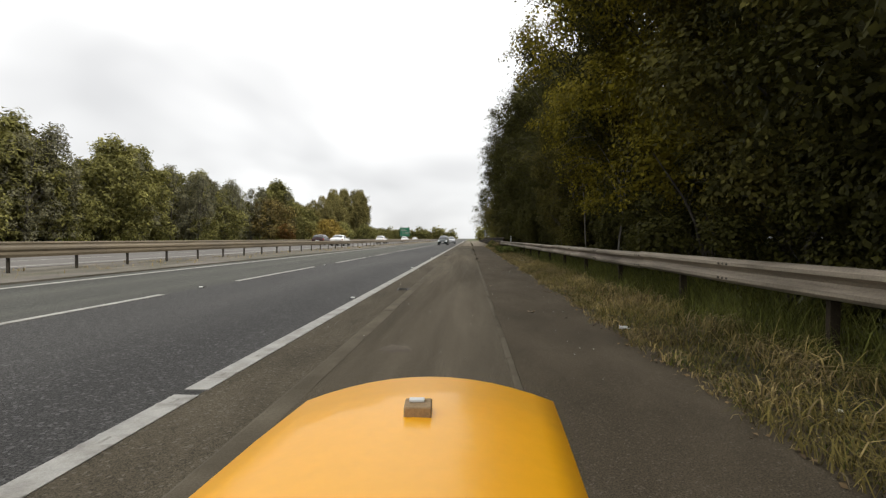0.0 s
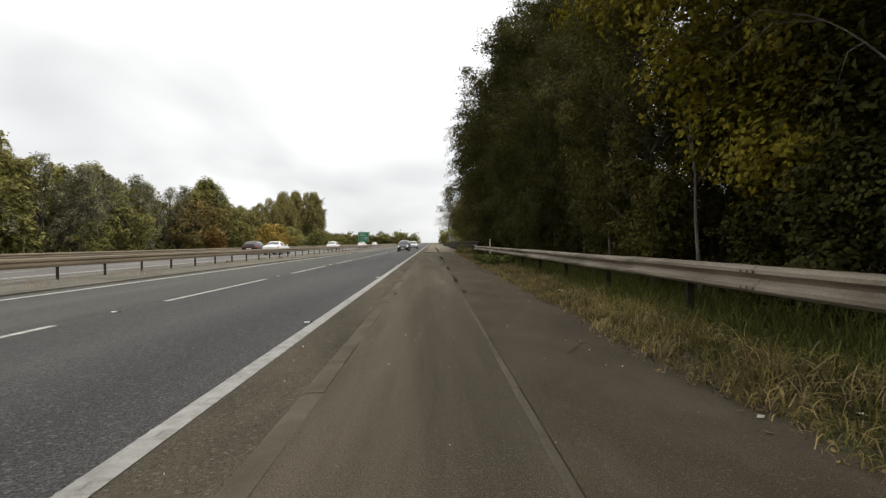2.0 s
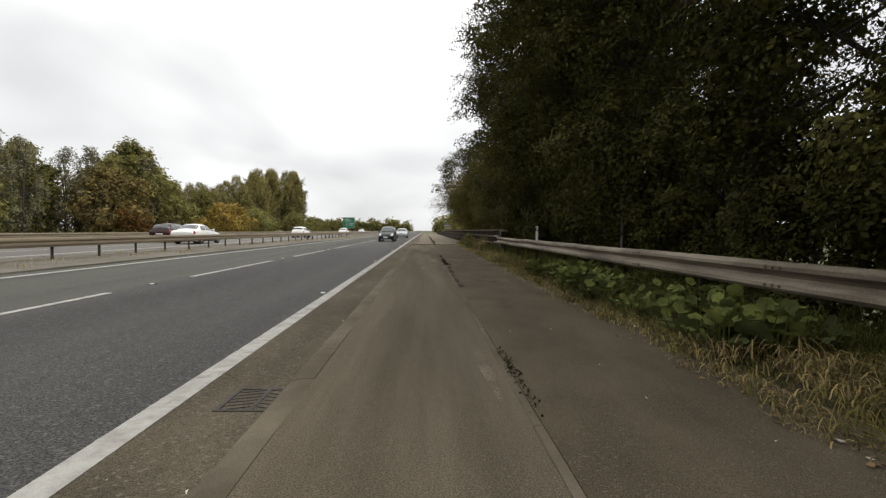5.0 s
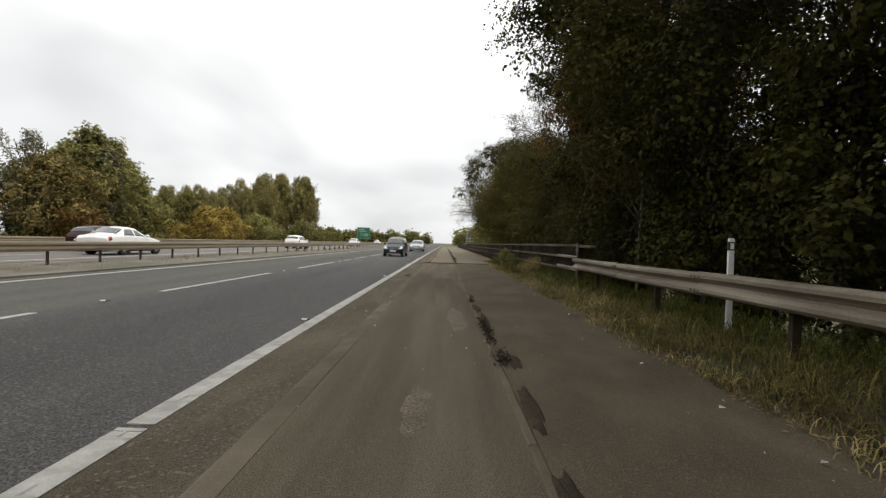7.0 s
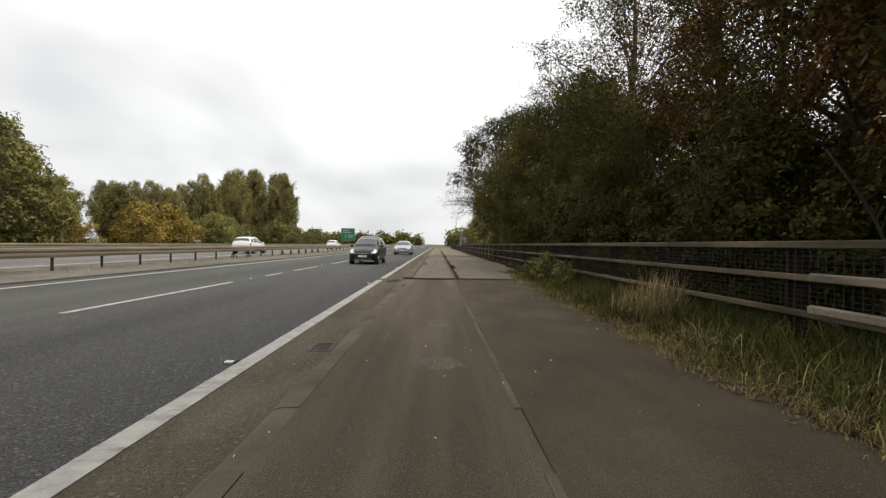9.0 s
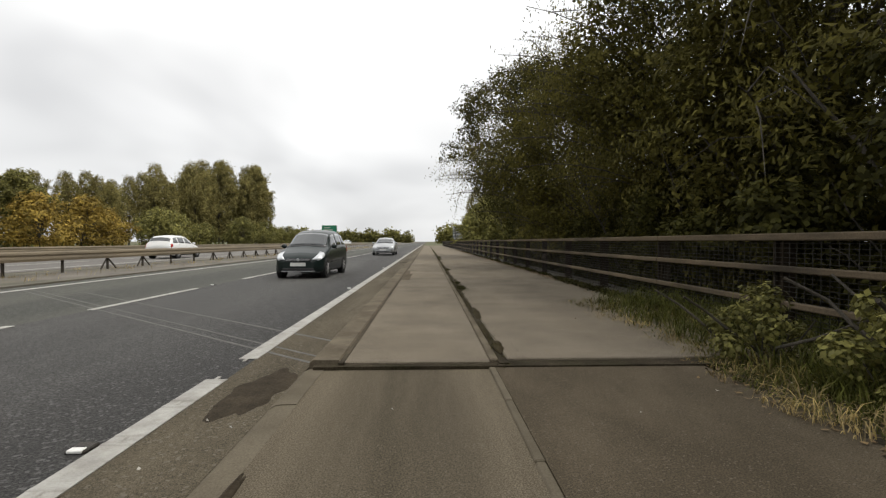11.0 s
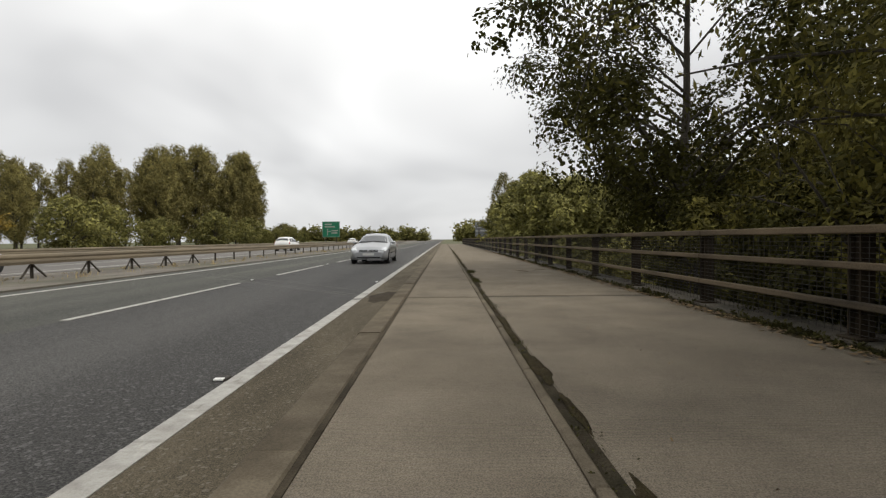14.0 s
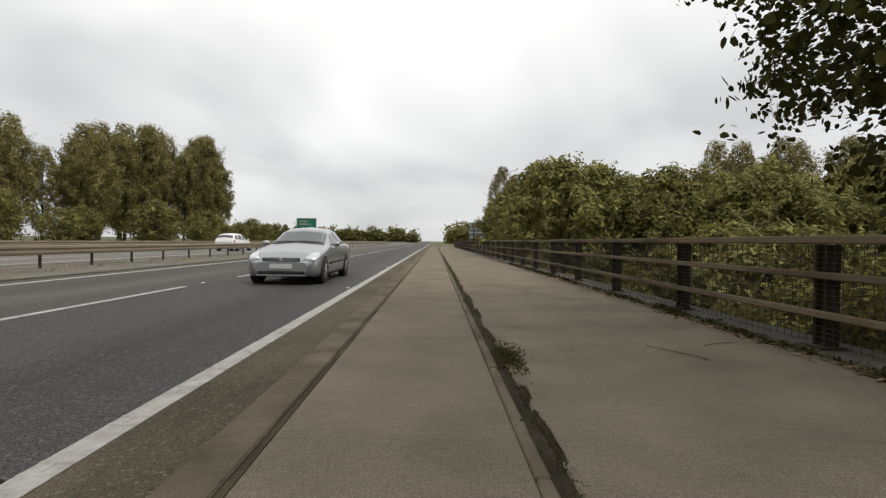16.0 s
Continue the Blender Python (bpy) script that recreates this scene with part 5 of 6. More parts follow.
def make_car(name, paint, label, shape, length, width, height, wheel_r, wb):
    """A car facing -y with its front bumper at y = 0: a smooth shell with panes, lamps and shut lines set on its skin."""
    c = empty(name)
    sh = SHAPES[shape]
    ky, kx, kz = length / sh["size"][0], width / sh["size"][1], height / sh["size"][2]
    raw_st = np.array(sh["st"]) * np.array([ky, 1, kz, kz, kx, kx])
    ys = np.unique(np.concatenate([np.linspace(0, 0.3, 10), np.linspace(0.3, length - 0.3, 44), np.linspace(length - 0.3, length, 10)]))
    tab = np.stack([np.interp(ys, raw_st[:, 0], raw_st[:, j]) for j in range(1, 6)], 1)
    for _ in range(3):
        tab[1:-1] = 0.25 * tab[:-2] + 0.5 * tab[1:-1] + 0.25 * tab[2:]
    hw = width / 2
    fa = (length - wb) * 0.41

    def half(y):
        zb, zk, zt, w, wt = (np.interp(y, ys, tab[:, j]) for j in range(5))
        d = zt - zk
        return np.array([(w - 0.07, zb), (w - 0.012, zb + 0.09), (w, zb + 0.5 * (zk - zb)), (w - 0.012, zk - 0.05), (w - 0.045, zk + 0.01), (wt + 0.03, zt - min(0.09, 0.45 * d)), (wt - 0.08, zt - 0.018), (0.0, zt + 0.02)])

    def skin(y, q, sx, off=0.0):
        def at(yy, qq):
            h = half(yy)
            i = min(6, int(qq))
            x, z = h[i] + (h[i + 1] - h[i]) * (qq - i)
            return Vector((sx * x, yy, z))
        p = at(y, q)
        if not off:
            return p
        nrm = (at(min(length, y + 0.02), q) - at(max(0, y - 0.02), q)).cross(at(y, min(7, q + 0.05)) - at(y, max(0, q - 0.05)))
        nrm.normalize()
        if nrm.x * sx < 0 and q < 5:
            nrm = -nrm
        if nrm.z < 0 and q >= 5:
            nrm = -nrm
        return p + nrm * off

    def panel(pname, grid, material, lab=""):
        """A thin pane from a grid of (outer, inner) points."""
        bm = bmesh.new()
        vo = [[bm.verts.new(o) for o, _ in row] for row in grid]
        for a, b in zip(vo, vo[1:]):
            for k in range(len(a) - 1):
                bm.faces.new((a[k], a[k + 1], b[k + 1], b[k])).smooth = True
        rim = [(i, 0) for i in range(len(grid))] + [(len(grid) - 1, j) for j in range(1, len(grid[0]))] + [(i, len(grid[0]) - 1) for i in range(len(grid) - 2, -1, -1)] + [(0, j) for j in range(len(grid[0]) - 2, 0, -1)]
        inn = [bm.verts.new(grid[i][j][1]) for i, j in rim]
        for k in range(len(rim)):
            (i, j), (m, n) = rim[k], rim[(k + 1) % len(rim)]
            bm.faces.new((vo[i][j], vo[m][n], inn[(k + 1) % len(rim)], inn[k]))
        bmesh.ops.recalc_face_normals(bm, faces=bm.faces)
        return part(pname, bm, material, c, lab)

    bm = bmesh.new()
    rows = []
    for y in ys:
        h = half(y)
        rows.append([bm.verts.new((x, y, z)) for x, z in h] + [bm.verts.new((-x, y, z)) for x, z in h[-2::-1]])
    for a, b in zip(rows, rows[1:]):
        for k in range(len(a) - 1):
            bm.faces.new((a[k], a[k + 1], b[k + 1], b[k])).smooth = True
        bm.faces.new((a[-1], a[0], b[0], b[-1]))
    bm.faces.new(rows[0][::-1])
    bm.faces.new(rows[-1])
    bmesh.ops.recalc_face_normals(bm, faces=bm.faces)
    part("body", bm, paint, c)

    def side(pname, y00, y01, y10, y11, q0, q1, sx, material, lab="", off=0.006, n=8, m=4):
        grid = []
        for i in range(n + 1):
            row = []
            for j in range(m + 1):
                v = j / m
                ya, yb = y00 + (y01 - y00) * v, y10 + (y11 - y10) * v
                y = ya + (yb - ya) * i / n
                row.append((skin(y, q0 + (q1 - q0) * v, sx, off), skin(y, q0 + (q1 - q0) * v, sx, -0.012)))
            grid.append(row)
        return panel(pname, grid, material, lab)

    def cross(pname, y0, y1, reach, material, lab=""):
        grid = []
        for i in range(9):
            y = y0 + (y1 - y0) * i / 8
            grid.append([(skin(y, 7 - abs(u) * reach, 1 if u >= 0 else -1, 0.007), skin(y, 7 - abs(u) * reach, 1 if u >= 0 else -1, -0.012)) for u in [k / 6 for k in range(-6, 7)]])
        return panel(pname, grid, material, lab)

    cross("windscreen", sh["screen"][0] * ky, sh["screen"][1] * ky, 1.86, M_GLASS)
    cross("rear_window", sh["rear"][0] * ky, sh["rear"][1] * ky, 1.8, M_GLASS)
    cow = cross("wiper_cowl", (sh["screen"][0] - 0.1) * ky, (sh["screen"][0] - 0.01) * ky, 1.8, M_TRIM, "black wiper cowl")
    for k in (-1, 1):
        w_ = tube(bmesh.new(), [skin(sh["screen"][0] * ky, 6.8, k, 0.02), skin((sh["screen"][0] + 0.06) * ky, 5.9, k, 0.022)], [0.009, 0.006], 4)
        part("wiper", w_, M_TRIM, cow)
    for sx in (-1, 1):
        for y00, y01, y10, y11 in sh["panes"]:
            side("side_window", y00 * ky, y01 * ky, y10 * ky, y11 * ky, 4.1, 4.93, sx, M_GLASS)
        for yd in sh["doors"]:
            side("shut_line", yd * ky - 0.005, yd * ky - 0.005, yd * ky + 0.005, yd * ky + 0.005, 0.9, 4.0, sx, M_TRIM, "", 0.0015, 1, 6)
        for yd in sh["doors"][1:]:
            side("door_handle", yd * ky - 0.24, yd * ky - 0.24, yd * ky - 0.08, yd * ky - 0.08, 3.05, 3.3, sx, paint, "", 0.022, 3, 2)
        side("sill", fa + wheel_r + 0.1, fa + wheel_r + 0.1, fa + wb - wheel_r - 0.1, fa + wb - wheel_r - 0.1, 0.2, 0.9, sx, M_TRIM, "dark lower sill", 0.006, 4, 2)
        side("side_strip", fa + wheel_r + 0.12, fa + wheel_r + 0.12, fa + wb - wheel_r - 0.12, fa + wb - wheel_r - 0.12, 1.75, 1.95, sx, M_TRIM, "", 0.012, 4, 1)
        side("headlight", 0.075, 0.035, 0.40, 0.52, 3.1, 6.0, sx, M_LAMP, "clear headlight", 0.012, 6, 5)
        side("tail_light", length - 0.22, length - 0.2, length - 0.05, length - 0.07, 2.6, 4.2, sx, M_REDLAMP, "red tail light", 0.01, 3, 4)
        bm_ = bmesh.new()
        bmesh.ops.create_uvsphere(bm_, u_segments=12, v_segments=8, radius=1.0, matrix=Matrix.Diagonal((0.11, 0.07, 0.075, 1)))
        for fc in bm_.faces:
            fc.smooth = True
        mir = part("mirror", bm_, paint, c)
        mir.matrix_basis = pose(sx * (hw + 0.07), (sh["panes"][0][0] + 0.12) * ky, np.interp(sh["panes"][0][0] * ky, ys, tab[:, 1]) + 0.08)
        for yw in (fa, fa + wb):
            w_ = empty("wheel")
            w_.parent = c
            w_.matrix_basis = pose(sx * (hw - 0.10), yw, wheel_r)
            ty = bmesh.new()
            n = 24
            rg = []
            for r, x in ((wheel_r * 0.62, -0.1), (wheel_r * 0.95, -0.1), (wheel_r, -0.07), (wheel_r, 0.07), (wheel_r * 0.95, 0.105), (wheel_r * 0.62, 0.105)):
                rg.append([ty.verts.new((sx * x, r * math.cos(6.2832 * k / n), r * math.sin(6.2832 * k / n))) for k in range(n)])
            for a_, b_ in zip(rg, rg[1:]):
                for k in range(n):
                    ty.faces.new((a_[k], a_[(k + 1) % n], b_[(k + 1) % n], b_[k])).smooth = True
            part("tyre", ty, M_BLACK, w_)
            ri = bmesh.new()
            bmesh.ops.create_cone(ri, cap_ends=True, segments=20, radius1=wheel_r * 0.63, radius2=wheel_r * 0.63, depth=0.1, matrix=Matrix.Translation((sx * 0.025, 0, 0)) @ Matrix.Rotation(radians(90), 4, "Y"))
            part("hub", ri, M_TRIM, w_)
            sp = bmesh.new()
            for k in range(7):
                a_ = 6.2832 * k / 7
                tube(sp, [(sx * 0.095, 0, 0), (sx * 0.092, wheel_r * 0.6 * math.cos(a_), wheel_r * 0.6 * math.sin(a_))], [0.04, 0.03], 4)
            rim_ = [(sx * 0.088, wheel_r * 0.61 * math.cos(6.2832 * k / 20), wheel_r * 0.61 * math.sin(6.2832 * k / 20)) for k in range(21)]
            tube(sp, rim_, [0.014] * 21, 4)
            part("rim", sp, M_RIM, w_)
            arch = bmesh.new()
            bmesh.ops.create_cone(arch, cap_ends=True, segments=24, radius1=wheel_r * 1.12, radius2=wheel_r * 1.12, depth=0.17, matrix=Matrix.Translation((sx * (hw - 0.083), yw, wheel_r + 0.015)) @ Matrix.Rotation(radians(90), 4, "Y"))
            part("wheel_arch", arch, M_TRIM, c)
    gz = 0.57 * kz
    boxed("grille", (-hw * 0.5, hw * 0.5, -0.014, 0.05, gz + 0.0, gz + 0.085), M_TRIM, c, "black grille", 0.012)
    for zz in (0.025, 0.055):
        boxed("grille_bar", (-hw * 0.48, hw * 0.48, -0.022, -0.01, gz + zz - 0.005, gz + zz + 0.005), M_RIM, c, "chrome bar", 0.002)
    em = bmesh.new()
    bmesh.ops.create_cone(em, cap_ends=True, segments=16, radius1=0.045, radius2=0.04, depth=0.02, matrix=Matrix.Translation((0, -0.028, gz + 0.045)) @ Matrix.Rotation(radians(90), 4, "X"))
    part("badge", em, M_RIM, c, "round plain chrome badge")
    boxed("bumper_vent", (-hw * 0.62, hw * 0.62, -0.02, 0.06, 0.27, 0.34), M_TRIM, c, "", 0.012)
    boxed("bumper_strip", (-hw * 0.66, hw * 0.66, -0.024, 0.06, 0.225, 0.25), M_RIM, c, "pale lower lip", 0.004)
    boxed("number_plate", (-0.26, 0.26, -0.032, -0.012, 0.40, 0.51), M_PLATE, c, "pale blank plate")
    boxed("number_plate", (-0.26, 0.26, length + 0.002, length + 0.018, 0.6, 0.71), M_PLATE, c, "pale blank plate")
    return tagged(c, label, "car")


def paint(name, col, rough=0.25, metal=0.3):
    return mat(name, col, rough, 0.03, 2, 30, 0.0, metal, coat=0.4, spec=0.2)


P_GREEN = paint("dark_green_car_paint", (0.008, 0.015, 0.014), 0.35, 0.0)
P_SILVER = paint("silver_car_paint", (0.36, 0.37, 0.38), 0.3, 0.7)
P_WHITE = paint("white_car_paint", (0.72, 0.72, 0.71), 0.3, 0.0)
P_RED = paint("dark_red_car_paint", (0.028, 0.008, 0.009), 0.3, 0.0)

mpv = make_car("people_carrier", P_GREEN, "dark green compact people carrier on the near lane", "tall", 4.13, 1.70, 1.60, 0.31, 2.58)
mpv.matrix_basis = pose(-3.86, 63.45, 0.0, 0, 0, -2.0) @ Matrix.Diagonal((0.88, 0.94, 0.95, 1))
sal = make_car("saloon_car", P_SILVER, "silver saloon car with a chrome grille on the near lane", "low", 4.58, 1.77, 1.45, 0.32, 2.76)
sal.matrix_basis = pose(-3.54, 88.1, 0.0, 0, 0, -0.5)
hat = make_car("hatchback_car", P_WHITE, "white hatchback on the opposite carriageway", "tall", 3.9, 1.68, 1.46, 0.30, 2.5)
hat.matrix_basis = pose(-16.4, 83.0, 0.06, 0, 0, 180)
for x, y in ((-16.8, 120.0), (-20.3, 176.0)):
    copy_thing(hat, pose(x, y, 0.06, 0, 0, 180))
sal2 = make_car("saloon_car", P_WHITE, "white saloon on the opposite carriageway behind the barrier", "low", 4.5, 1.74, 1.42, 0.31, 2.7)
sal2.matrix_basis = pose(-16.6, 54.0, 0.06, 0, 0, 180)
red = make_car("hatchback_car", P_RED, "dark red hatchback on the opposite carriageway", "tall", 4.0, 1.7, 1.48, 0.30, 2.5)
red.matrix_basis = pose(-20.2, 57.5, 0.06, 0, 0, 180)


# ---- verge grass, weeds, litter and moss ----
def verge_edge(y):
    """The wandering edge of the grass beside the path."""
    return 1.80 + 0.0095 * np.clip(y + 8, 0, 60) + 0.05 * np.sin(y * 1.3) + 0.035 * np.sin(y * 3.7 + 1) + 0.02 * np.sin(y * 9.1)


def grass_blades(name, n, xr, yr, h, lean, material, label, seed, base=0.0, width=0.0045, clump=0.6, comb=0.7, edge=False):
    """Arching grass blades, thick near clump centres; comb: how much the blades of a clump lie one way. With edge, x is counted from the verge's edge."""
    rng = np.random.default_rng(seed)
    m = max(8, n // 40)
    cx, cy = rng.uniform(*xr, m), rng.uniform(*yr, m)
    cs, ca = rng.uniform(0.6, 1.35, m), rng.uniform(0, 6.2832, m)
    pick = rng.integers(0, m, n)
    tuft = rng.random(n) < clump
    x = np.where(tuft, cx[pick] + rng.normal(0, 0.1, n), rng.uniform(*xr, n)).clip(xr[0] - 0.02, xr[1] + 0.1)
    y = np.where(tuft, cy[pick] + rng.normal(0, 0.14, n), rng.uniform(*yr, n))
    near = ((x - xr[0]) / (xr[1] - xr[0])).clip(0.05, 1)
    if edge:
        x = x + verge_edge(y)
    hh = h * cs[pick] * rng.uniform(0.5, 1.3, n) * (0.55 + 0.5 * near)
    a = np.where(rng.random(n) < comb, ca[pick] + rng.normal(0, 0.45, n), rng.uniform(0, 6.2832, n))
    ln = (lean * rng.uniform(0.5, 1.35, n)).clip(0.05, 1.6)
    ux, uy = np.cos(a), np.sin(a)
    w = width * rng.uniform(0.6, 1.6, n)
    wx, wy = -uy * w, ux * w
    rows, px, pz = [], np.zeros(n), np.zeros(n)
    for k, taper in enumerate((1.0, 0.9, 0.7, 0.0)):
        if k:
            th = ln * (0.35, 0.95, 1.5)[k - 1]
            px, pz = px + np.sin(th) * hh * 0.38, np.maximum(pz + np.cos(th) * hh * 0.38, 0.012)
        p = np.stack([x + ux * px, y + uy * px, base + pz], 1)
        o = np.stack([wx, wy, 0 * wx], 1) * taper
        rows += [p - o, p + o] if k < 3 else [p]
    v = np.stack(rows, 1).reshape(-1, 3)
    b = np.arange(n)[:, None] * 7
    q = np.concatenate([b + np.array(t) for t in ((0, 1, 3), (0, 3, 2), (2, 3, 5), (2, 5, 4), (4, 5, 6))], 0)
    return tagged(raw(name, v, q, material), label, "grass", kind="stuff")


grass_blades("verge_grass", 86000, (0.08, 2.6), (-14, 57), 0.24, 1.45, M_GRASS, "matted green grass on the verge beside the path", 21, base=0.02, edge=True, width=0.0034)
grass_blades("tall_grass", 20000, (1.0, 2.5), (-14, 58), 0.36, 0.8, M_GRASS, "taller green grass under the guard rail", 22, edge=True, width=0.0036)
grass_blades("dry_grass", 5200, (0.02, 1.1), (-14, 20), 0.3, 1.7, M_STRAW, "dry straw-coloured grass flopped over the path's edge", 23, base=0.09, edge=True, width=0.0042, clump=0.92)
grass_blades("tall_grass", 16000, (1.35, 2.5), (-14, 20), 0.5, 0.75, M_GRASS, "soft tall green grass reaching up to the guard rail", 34, edge=True, width=0.0034)
grass_blades("dry_grass", 2800, (0.02, 0.9), (33, 45), 0.3, 1.4, M_STRAW, "dry golden grass flopped over the path's edge", 30, base=0.03, edge=True, width=0.0035)
grass_blades("hay_mat", 15000, (0.0, 1.2), (-14, 18), 0.34, 1.85, M_HAY, "mown hay lying in swathes on the verge", 29, base=0.06, edge=True, width=0.003, comb=0.92)
grass_blades("hay_mat", 16000, (0.05, 1.5), (18, 57), 0.3, 1.75, M_HAY, "matted olive-brown dead grass on the verge", 35, base=0.05, edge=True, width=0.0032, comb=0.85)
grass_blades("edge_straw", 7000, (-0.03, 0.28), (-14, 57), 0.18, 1.8, M_STRAW, "pale cut straw flopped along the path edge", 28, base=0.045, edge=True, width=0.003)
grass_blades("seed_grass", 900, (2.9, 3.6), (44.6, 45.8), 0.6, 0.5, M_STRAW, "tall dry seeding grass in front of the parapet", 24, width=0.0045)
grass_blades("tall_grass", 12000, (2.7, 3.8), (38, 57), 0.42, 0.8, M_GRASS, "tall green grass in front of the parapet", 27)
grass_blades("reserve_weeds", 5000, (-13.6, -10.6), (-10, 150), 0.14, 0.6, M_STRAW, "thin dry weeds in the central reserve", 25, base=0.045)
grass_blades("bank_grass", 16000, (-34, -24.6), (-5, 170), 0.8, 0.5, M_GRASS, "rough grass on the bank beyond the far barrier", 26, base=-0.1, width=0.05)


def weed(seed):
    rng = np.random.default_rng(seed)
    w = empty("broad_leaf_weed")
    bm, st = bmesh.new(), bmesh.new()
    for k in range(11):
        a, r = rng.uniform(0, 6.28), rng.uniform(0.05, 0.32)
        c = Vector((r * math.cos(a), r * math.sin(a), rng.uniform(0.12, 0.42)))
        s = rng.uniform(0.045, 0.1)
        tilt = Euler((rng.normal(0, 0.5), rng.normal(0, 0.5) - 0.3, a)).to_matrix()
        mid = bm.verts.new(c + tilt @ Vector((0, 0, -0.02)))
        vs = [bm.verts.new(c + tilt @ Vector((s * (1 + 0.12 * math.sin(3 * t)) * math.cos(t), s * math.sin(t), 0.012 * math.sin(4 * t)))) for t in [6.2832 * i / 10 for i in range(10)]]
        for i in range(10):
            bm.faces.new((mid, vs[i], vs[(i + 1) % 10])).smooth = True
        tube(st, [(c.x * 0.25, c.y * 0.25, -0.02), (c.x * 0.8, c.y * 0.8, c.z * 0.6), c], [0.007, 0.006, 0.004], 4)
    part("foliage", bm, M_WEED, w)
    part("stem", st, M_GRASS, w)
    return tagged(w, "broad pale green butterbur leaves growing under the rail", "weed", "broad-leaved weeds on the verge")


M_WEED = mat("broad_weed_leaf", (0.115, 0.135, 0.042), island=0.4, **LEAF)
ws = [weed(31), weed(32), weed(33)]
rw = random.Random(9)
for k in range(66):
    y = rw.uniform(19.5, 27.6) if k < 58 else rw.uniform(36, 47)
    x, ws_ = float(verge_edge(y)) + rw.uniform(0.4, 1.5), rw.uniform(0.8, 1.2) if k < 58 else rw.uniform(0.4, 0.6)
    m = pose(x, y, 0.04, 0, 0, rw.uniform(0, 360)) @ Matrix.Diagonal((ws_, ws_, ws_ * 0.95, 1))
    if k < 3:
        ws[k].matrix_basis = m
    else:
        o = copy_thing(ws[k % 3], Matrix.Identity(4))
        o.matrix_basis = m


def litter(name, n, xfun, yr, size, material, label, seed, z):
    rng = np.random.default_rng(seed)
    y = rng.uniform(*yr, n)
    x = xfun(y, rng)
    a = rng.uniform(0, 6.28, n)
    s = size * rng.uniform(0.5, 1.4, n)
    v = []
    for da, dl in ((0, 1.0), (1.5, 0.55), (3.14, 0.9), (4.6, 0.6)):
        v.append(np.stack([x + np.cos(a + da) * s * dl, y + np.sin(a + da) * s * dl, z + rng.uniform(0.003, 0.022, n)], 1))
    v = np.stack(v, 1).reshape(-1, 3)
    f = np.arange(4 * n).reshape(-1, 4)
    return tagged(raw(name, v, f, material), label, "leaf litter", kind="stuff")


M_DEADLEAF = mat("dead_leaves", (0.17, 0.115, 0.058), 0.85, 0.25, 8, 60, 0.0, island=0.5)
M_PALE = mat("pale_litter", (0.5, 0.48, 0.42), 0.7, 0.2, 20, 60, 0.0, island=0.3)
litter("fallen_leaves", 900, lambda y, r: PLINTH - 0.12 - np.abs(r.normal(0, 0.1, len(y))), (JOINT_1, 96), 0.035, M_DEADLEAF, "dead brown leaves gathered along the parapet upstand", 47, 0.09)
litter("fallen_leaves", 3600, lambda y, r: verge_edge(y) + r.normal(0.12, 0.12, len(y)), (-14, 56), 0.024, M_DEADLEAF, "dead brown leaves along the grass edge", 41, 0.045)
litter("fallen_leaves", 3600, lambda y, r: PLINTH - 0.05 - np.abs(r.normal(0, 0.13, len(y))), (54, 110), 0.032, M_DEADLEAF, "dead brown leaves gathered against the parapet upstand", 42, 0.088)
litter("pale_litter", 120, lambda y, r: r.uniform(1.9, 3.2, len(y)), (-14, 56), 0.03, M_PALE, "scraps of pale litter on the verge", 43, 0.05)
litter("grit", 320, lambda y, r: r.uniform(-1.5, 2.0, len(y)), (-14, 52), 0.009, M_PALE, "pale grit and small stones on the asphalt", 44, 0.046)
litter("grit", 500, lambda y, r: r.uniform(0.7, 3.5, len(y)), (53, 110), 0.01, M_DEADLEAF, "dark grit and leaf scraps on the concrete", 45, 0.087)


def tufts(name, spots, material, label, seed, size=0.03):
    rng = np.random.default_rng(seed)
    c = np.array([(x + rng.normal(0, sx), y + rng.normal(0, sy), z + abs(rng.normal(0, 0.018))) for x, y, z, sx, sy, n in spots for _ in range(n)])
    v, f = leaves(c, 3, 0.012, size, -0.4, rng, 0.5)
    return tagged(raw(name, v, f, material), label, "moss", kind="stuff")


M_MOSS = mat("dark_moss", (0.045, 0.043, 0.015), island=0.5, **LEAF)
ch = KERB_R + 0.06
tufts("channel_moss", [(ch + rw.uniform(-0.02, 0.07), JOINT_1 + 0.45 * k, 0.065, 0.045, 0.2, rw.choice((8, 14, 30))) for k in range(130)]
      + [(ch + 0.1, 59.3, 0.09, 0.05, 0.22, 520), (ch + 0.1, 60.6, 0.09, 0.03, 0.25, 260), (ch + 0.1, 66.3, 0.09, 0.035, 0.16, 260), (ch + 0.08, 77.4, 0.09, 0.045, 0.3, 420), (ch + 0.12, 80.6, 0.09, 0.06, 0.28, 560)], M_MOSS, "dark moss and weeds in the channel between the slabs", 51, 0.02)
tufts("edge_weeds", [(PLINTH - 0.06 + rw.uniform(-0.05, 0.05), 54 + 0.5 * k, 0.09, 0.05, 0.15, rw.choice((10, 40, 110))) for k in range(90)] + [(PLINTH - 0.12, 57.5 + 0.3 * k, 0.09, 0.08, 0.2, 120) for k in range(14)], M_MOSS, "small dark weeds along the parapet upstand", 52, 0.05)
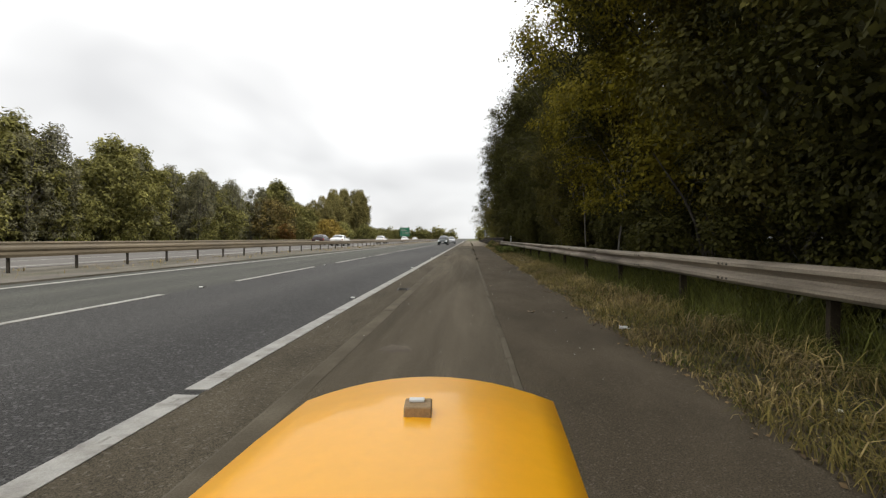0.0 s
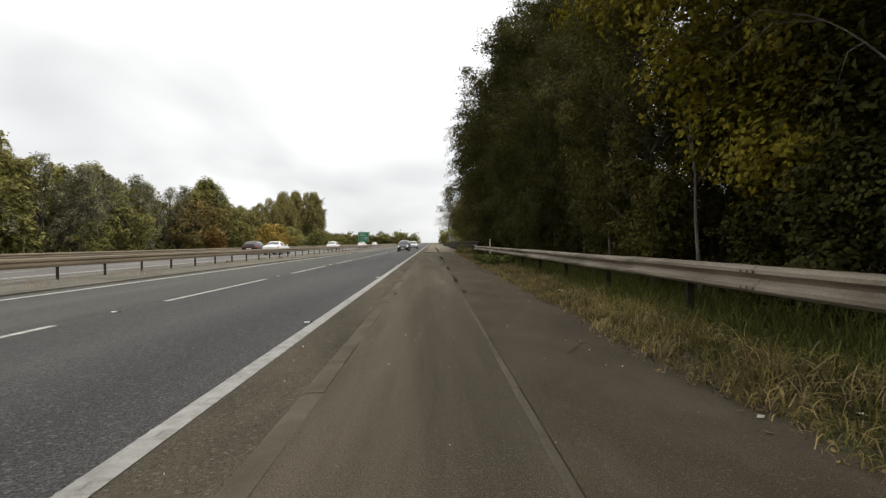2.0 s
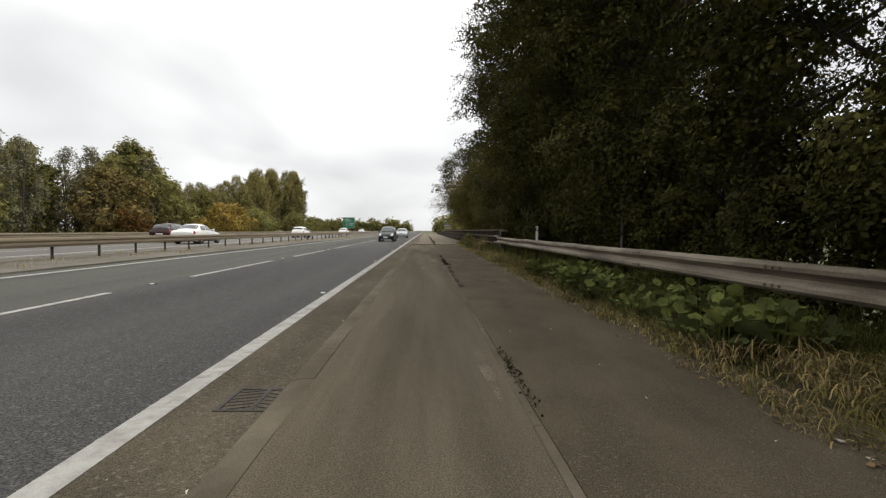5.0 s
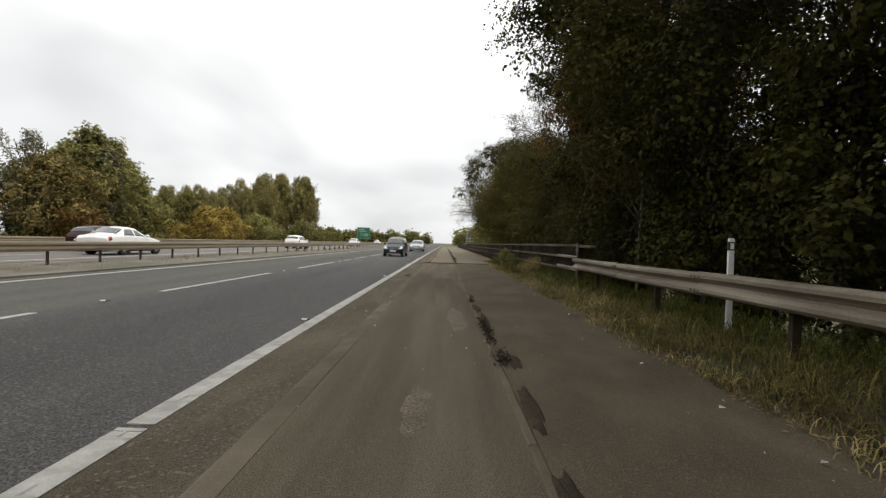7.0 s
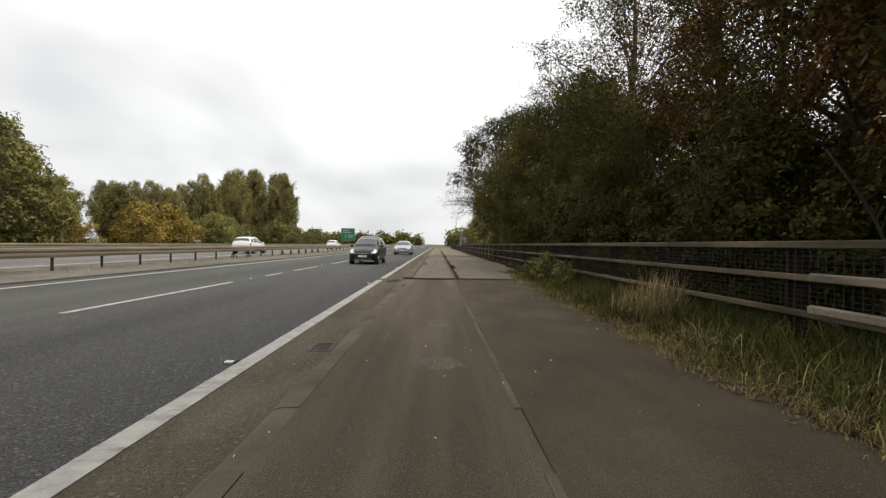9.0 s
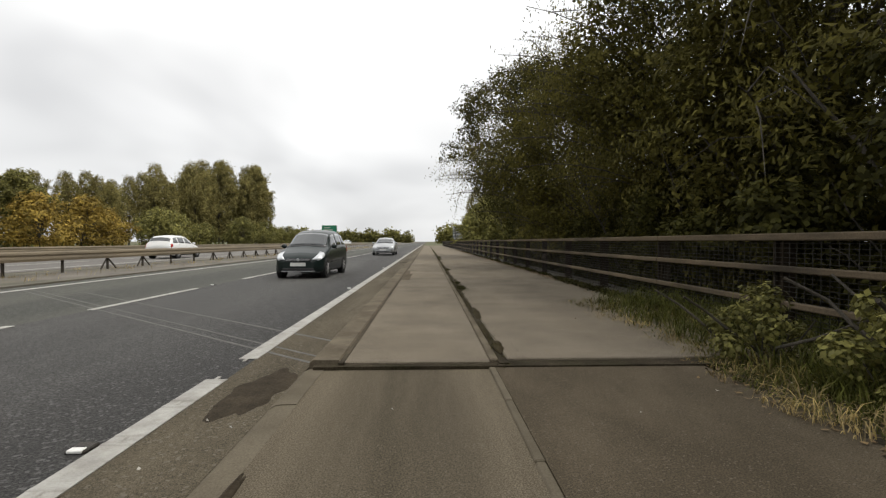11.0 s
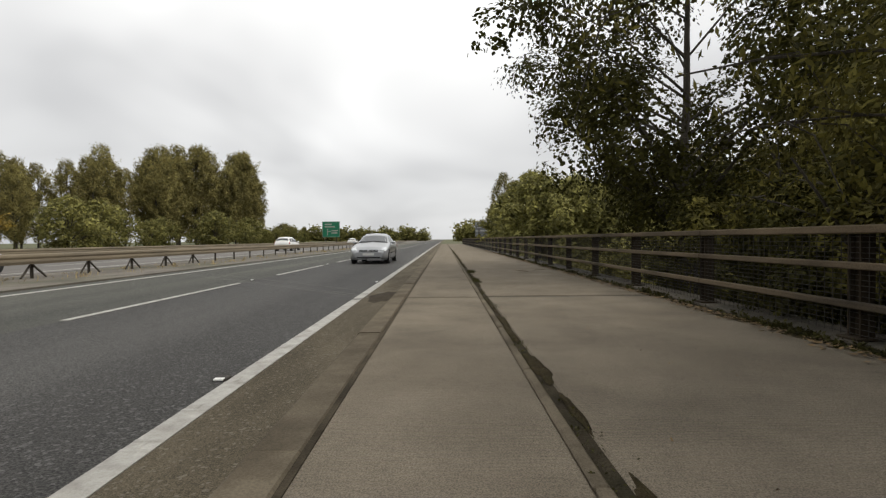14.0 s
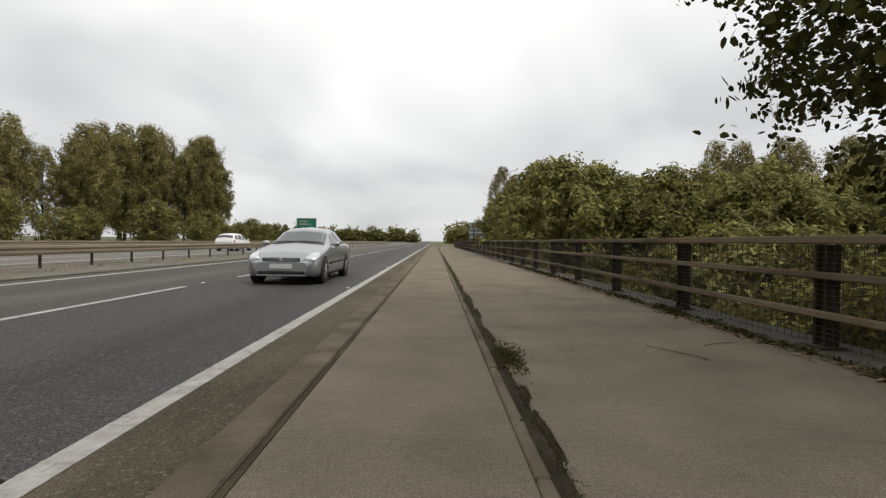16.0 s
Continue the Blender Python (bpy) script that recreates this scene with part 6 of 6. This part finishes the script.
tufts("dirt_patches", [(0.6, 32.4, 0.05, 0.03, 0.45, 300), (0.62, 30.9, 0.05, 0.04, 0.15, 90), (0.58, 35.5, 0.05, 0.03, 0.12, 60), (0.6, 19.0, 0.05, 0.02, 0.4, 70), (0.6, 12.4, 0.05, 0.03, 0.2, 60)], M_DIRT, "dark dirt and rotted leaves on the kerb edges", 53, 0.025)

# fallen twigs on the path and the deck
M_TWIG = mat("dead_twig", (0.12, 0.085, 0.05), 0.9, 0.3, 20, 80, 0.3)


def twig(x, y, z, rz, s, label):
    t = empty("fallen_twig", x, y, z, rz)
    rng = random.Random(int(y * 10))
    bm = bmesh.new()
    pts = [Vector((0.16 * k * s, rng.uniform(-0.03, 0.03), 0.008 + rng.uniform(0, 0.012))) for k in range(5)]
    tube(bm, pts, [0.007, 0.006, 0.005, 0.004, 0.003], 5)
    for k in (1, 2, 3, 4):
        tube(bm, [pts[k], pts[k] + Vector((0.09 * s, rng.choice((-1, 1)) * 0.1 * s, 0.02))], [0.004, 0.002], 4)
    part("stem", bm, M_TWIG, t)
    return tagged(t, label, "twig", "fallen twigs")


twig(2.55, 80.6, 0.087, 120, 1.0, "bare fallen twig lying on the concrete deck")
twig(2.8, 81.2, 0.087, 20, 0.7, "short fallen twig on the concrete deck")
twig(1.25, 3.5, 0.047, 60, 0.8, "thin fallen twig on the dark path")
twig(1.45, 25.6, 0.047, 150, 0.9, "pale fallen twig on the dark path")
twig(1.75, -2.5, 0.047, 100, 1.0, "dark fallen twig near the grass edge")


def paper_scrap(x, y, z, size, seed, material, label):
    """A creased scrap of paper, curled up from the ground."""
    rng = np.random.default_rng(seed)
    bm = bmesh.new()
    grid = [[bm.verts.new((size * (i / 4 - 0.5) + rng.normal(0, 0.06) * size, 0.7 * size * (j / 3 - 0.5) + rng.normal(0, 0.06) * size, size * (0.06 + 0.16 * rng.random() + 0.25 * abs(i / 4 - 0.5)))) for j in range(4)] for i in range(5)]
    for i in range(4):
        for j in range(3):
            bm.faces.new((grid[i][j], grid[i + 1][j], grid[i + 1][j + 1], grid[i][j + 1]))
    bmesh.ops.solidify(bm, geom=bm.faces[:], thickness=0.0015)
    ob = part("paper_scrap", bm, material)
    ob.matrix_basis = pose(x, y, z, 0, 0, rng.uniform(0, 360))
    return tagged(ob, label, "litter", "scraps of litter")


M_CARD = mat("weathered_card", (0.36, 0.27, 0.18), 0.9, 0.2, 6, 60, 0.2)
paper_scrap(2.35, 7.9, 0.190, 0.11, 70, M_WHITE, "crumpled white paper scrap caught in the verge grass")
paper_scrap(1.75, -6.88, 0.170, 0.12, 71, M_WHITE, "crumpled white paper scrap caught in the verge grass")
paper_scrap(0.69, -1.19, 0.043, 0.07, 72, M_CARD, "flattened pale card scrap lying on the path")
paper_scrap(1.08, -4.97, 0.043, 0.1, 73, M_CARD, "flattened pale card scrap lying on the path")
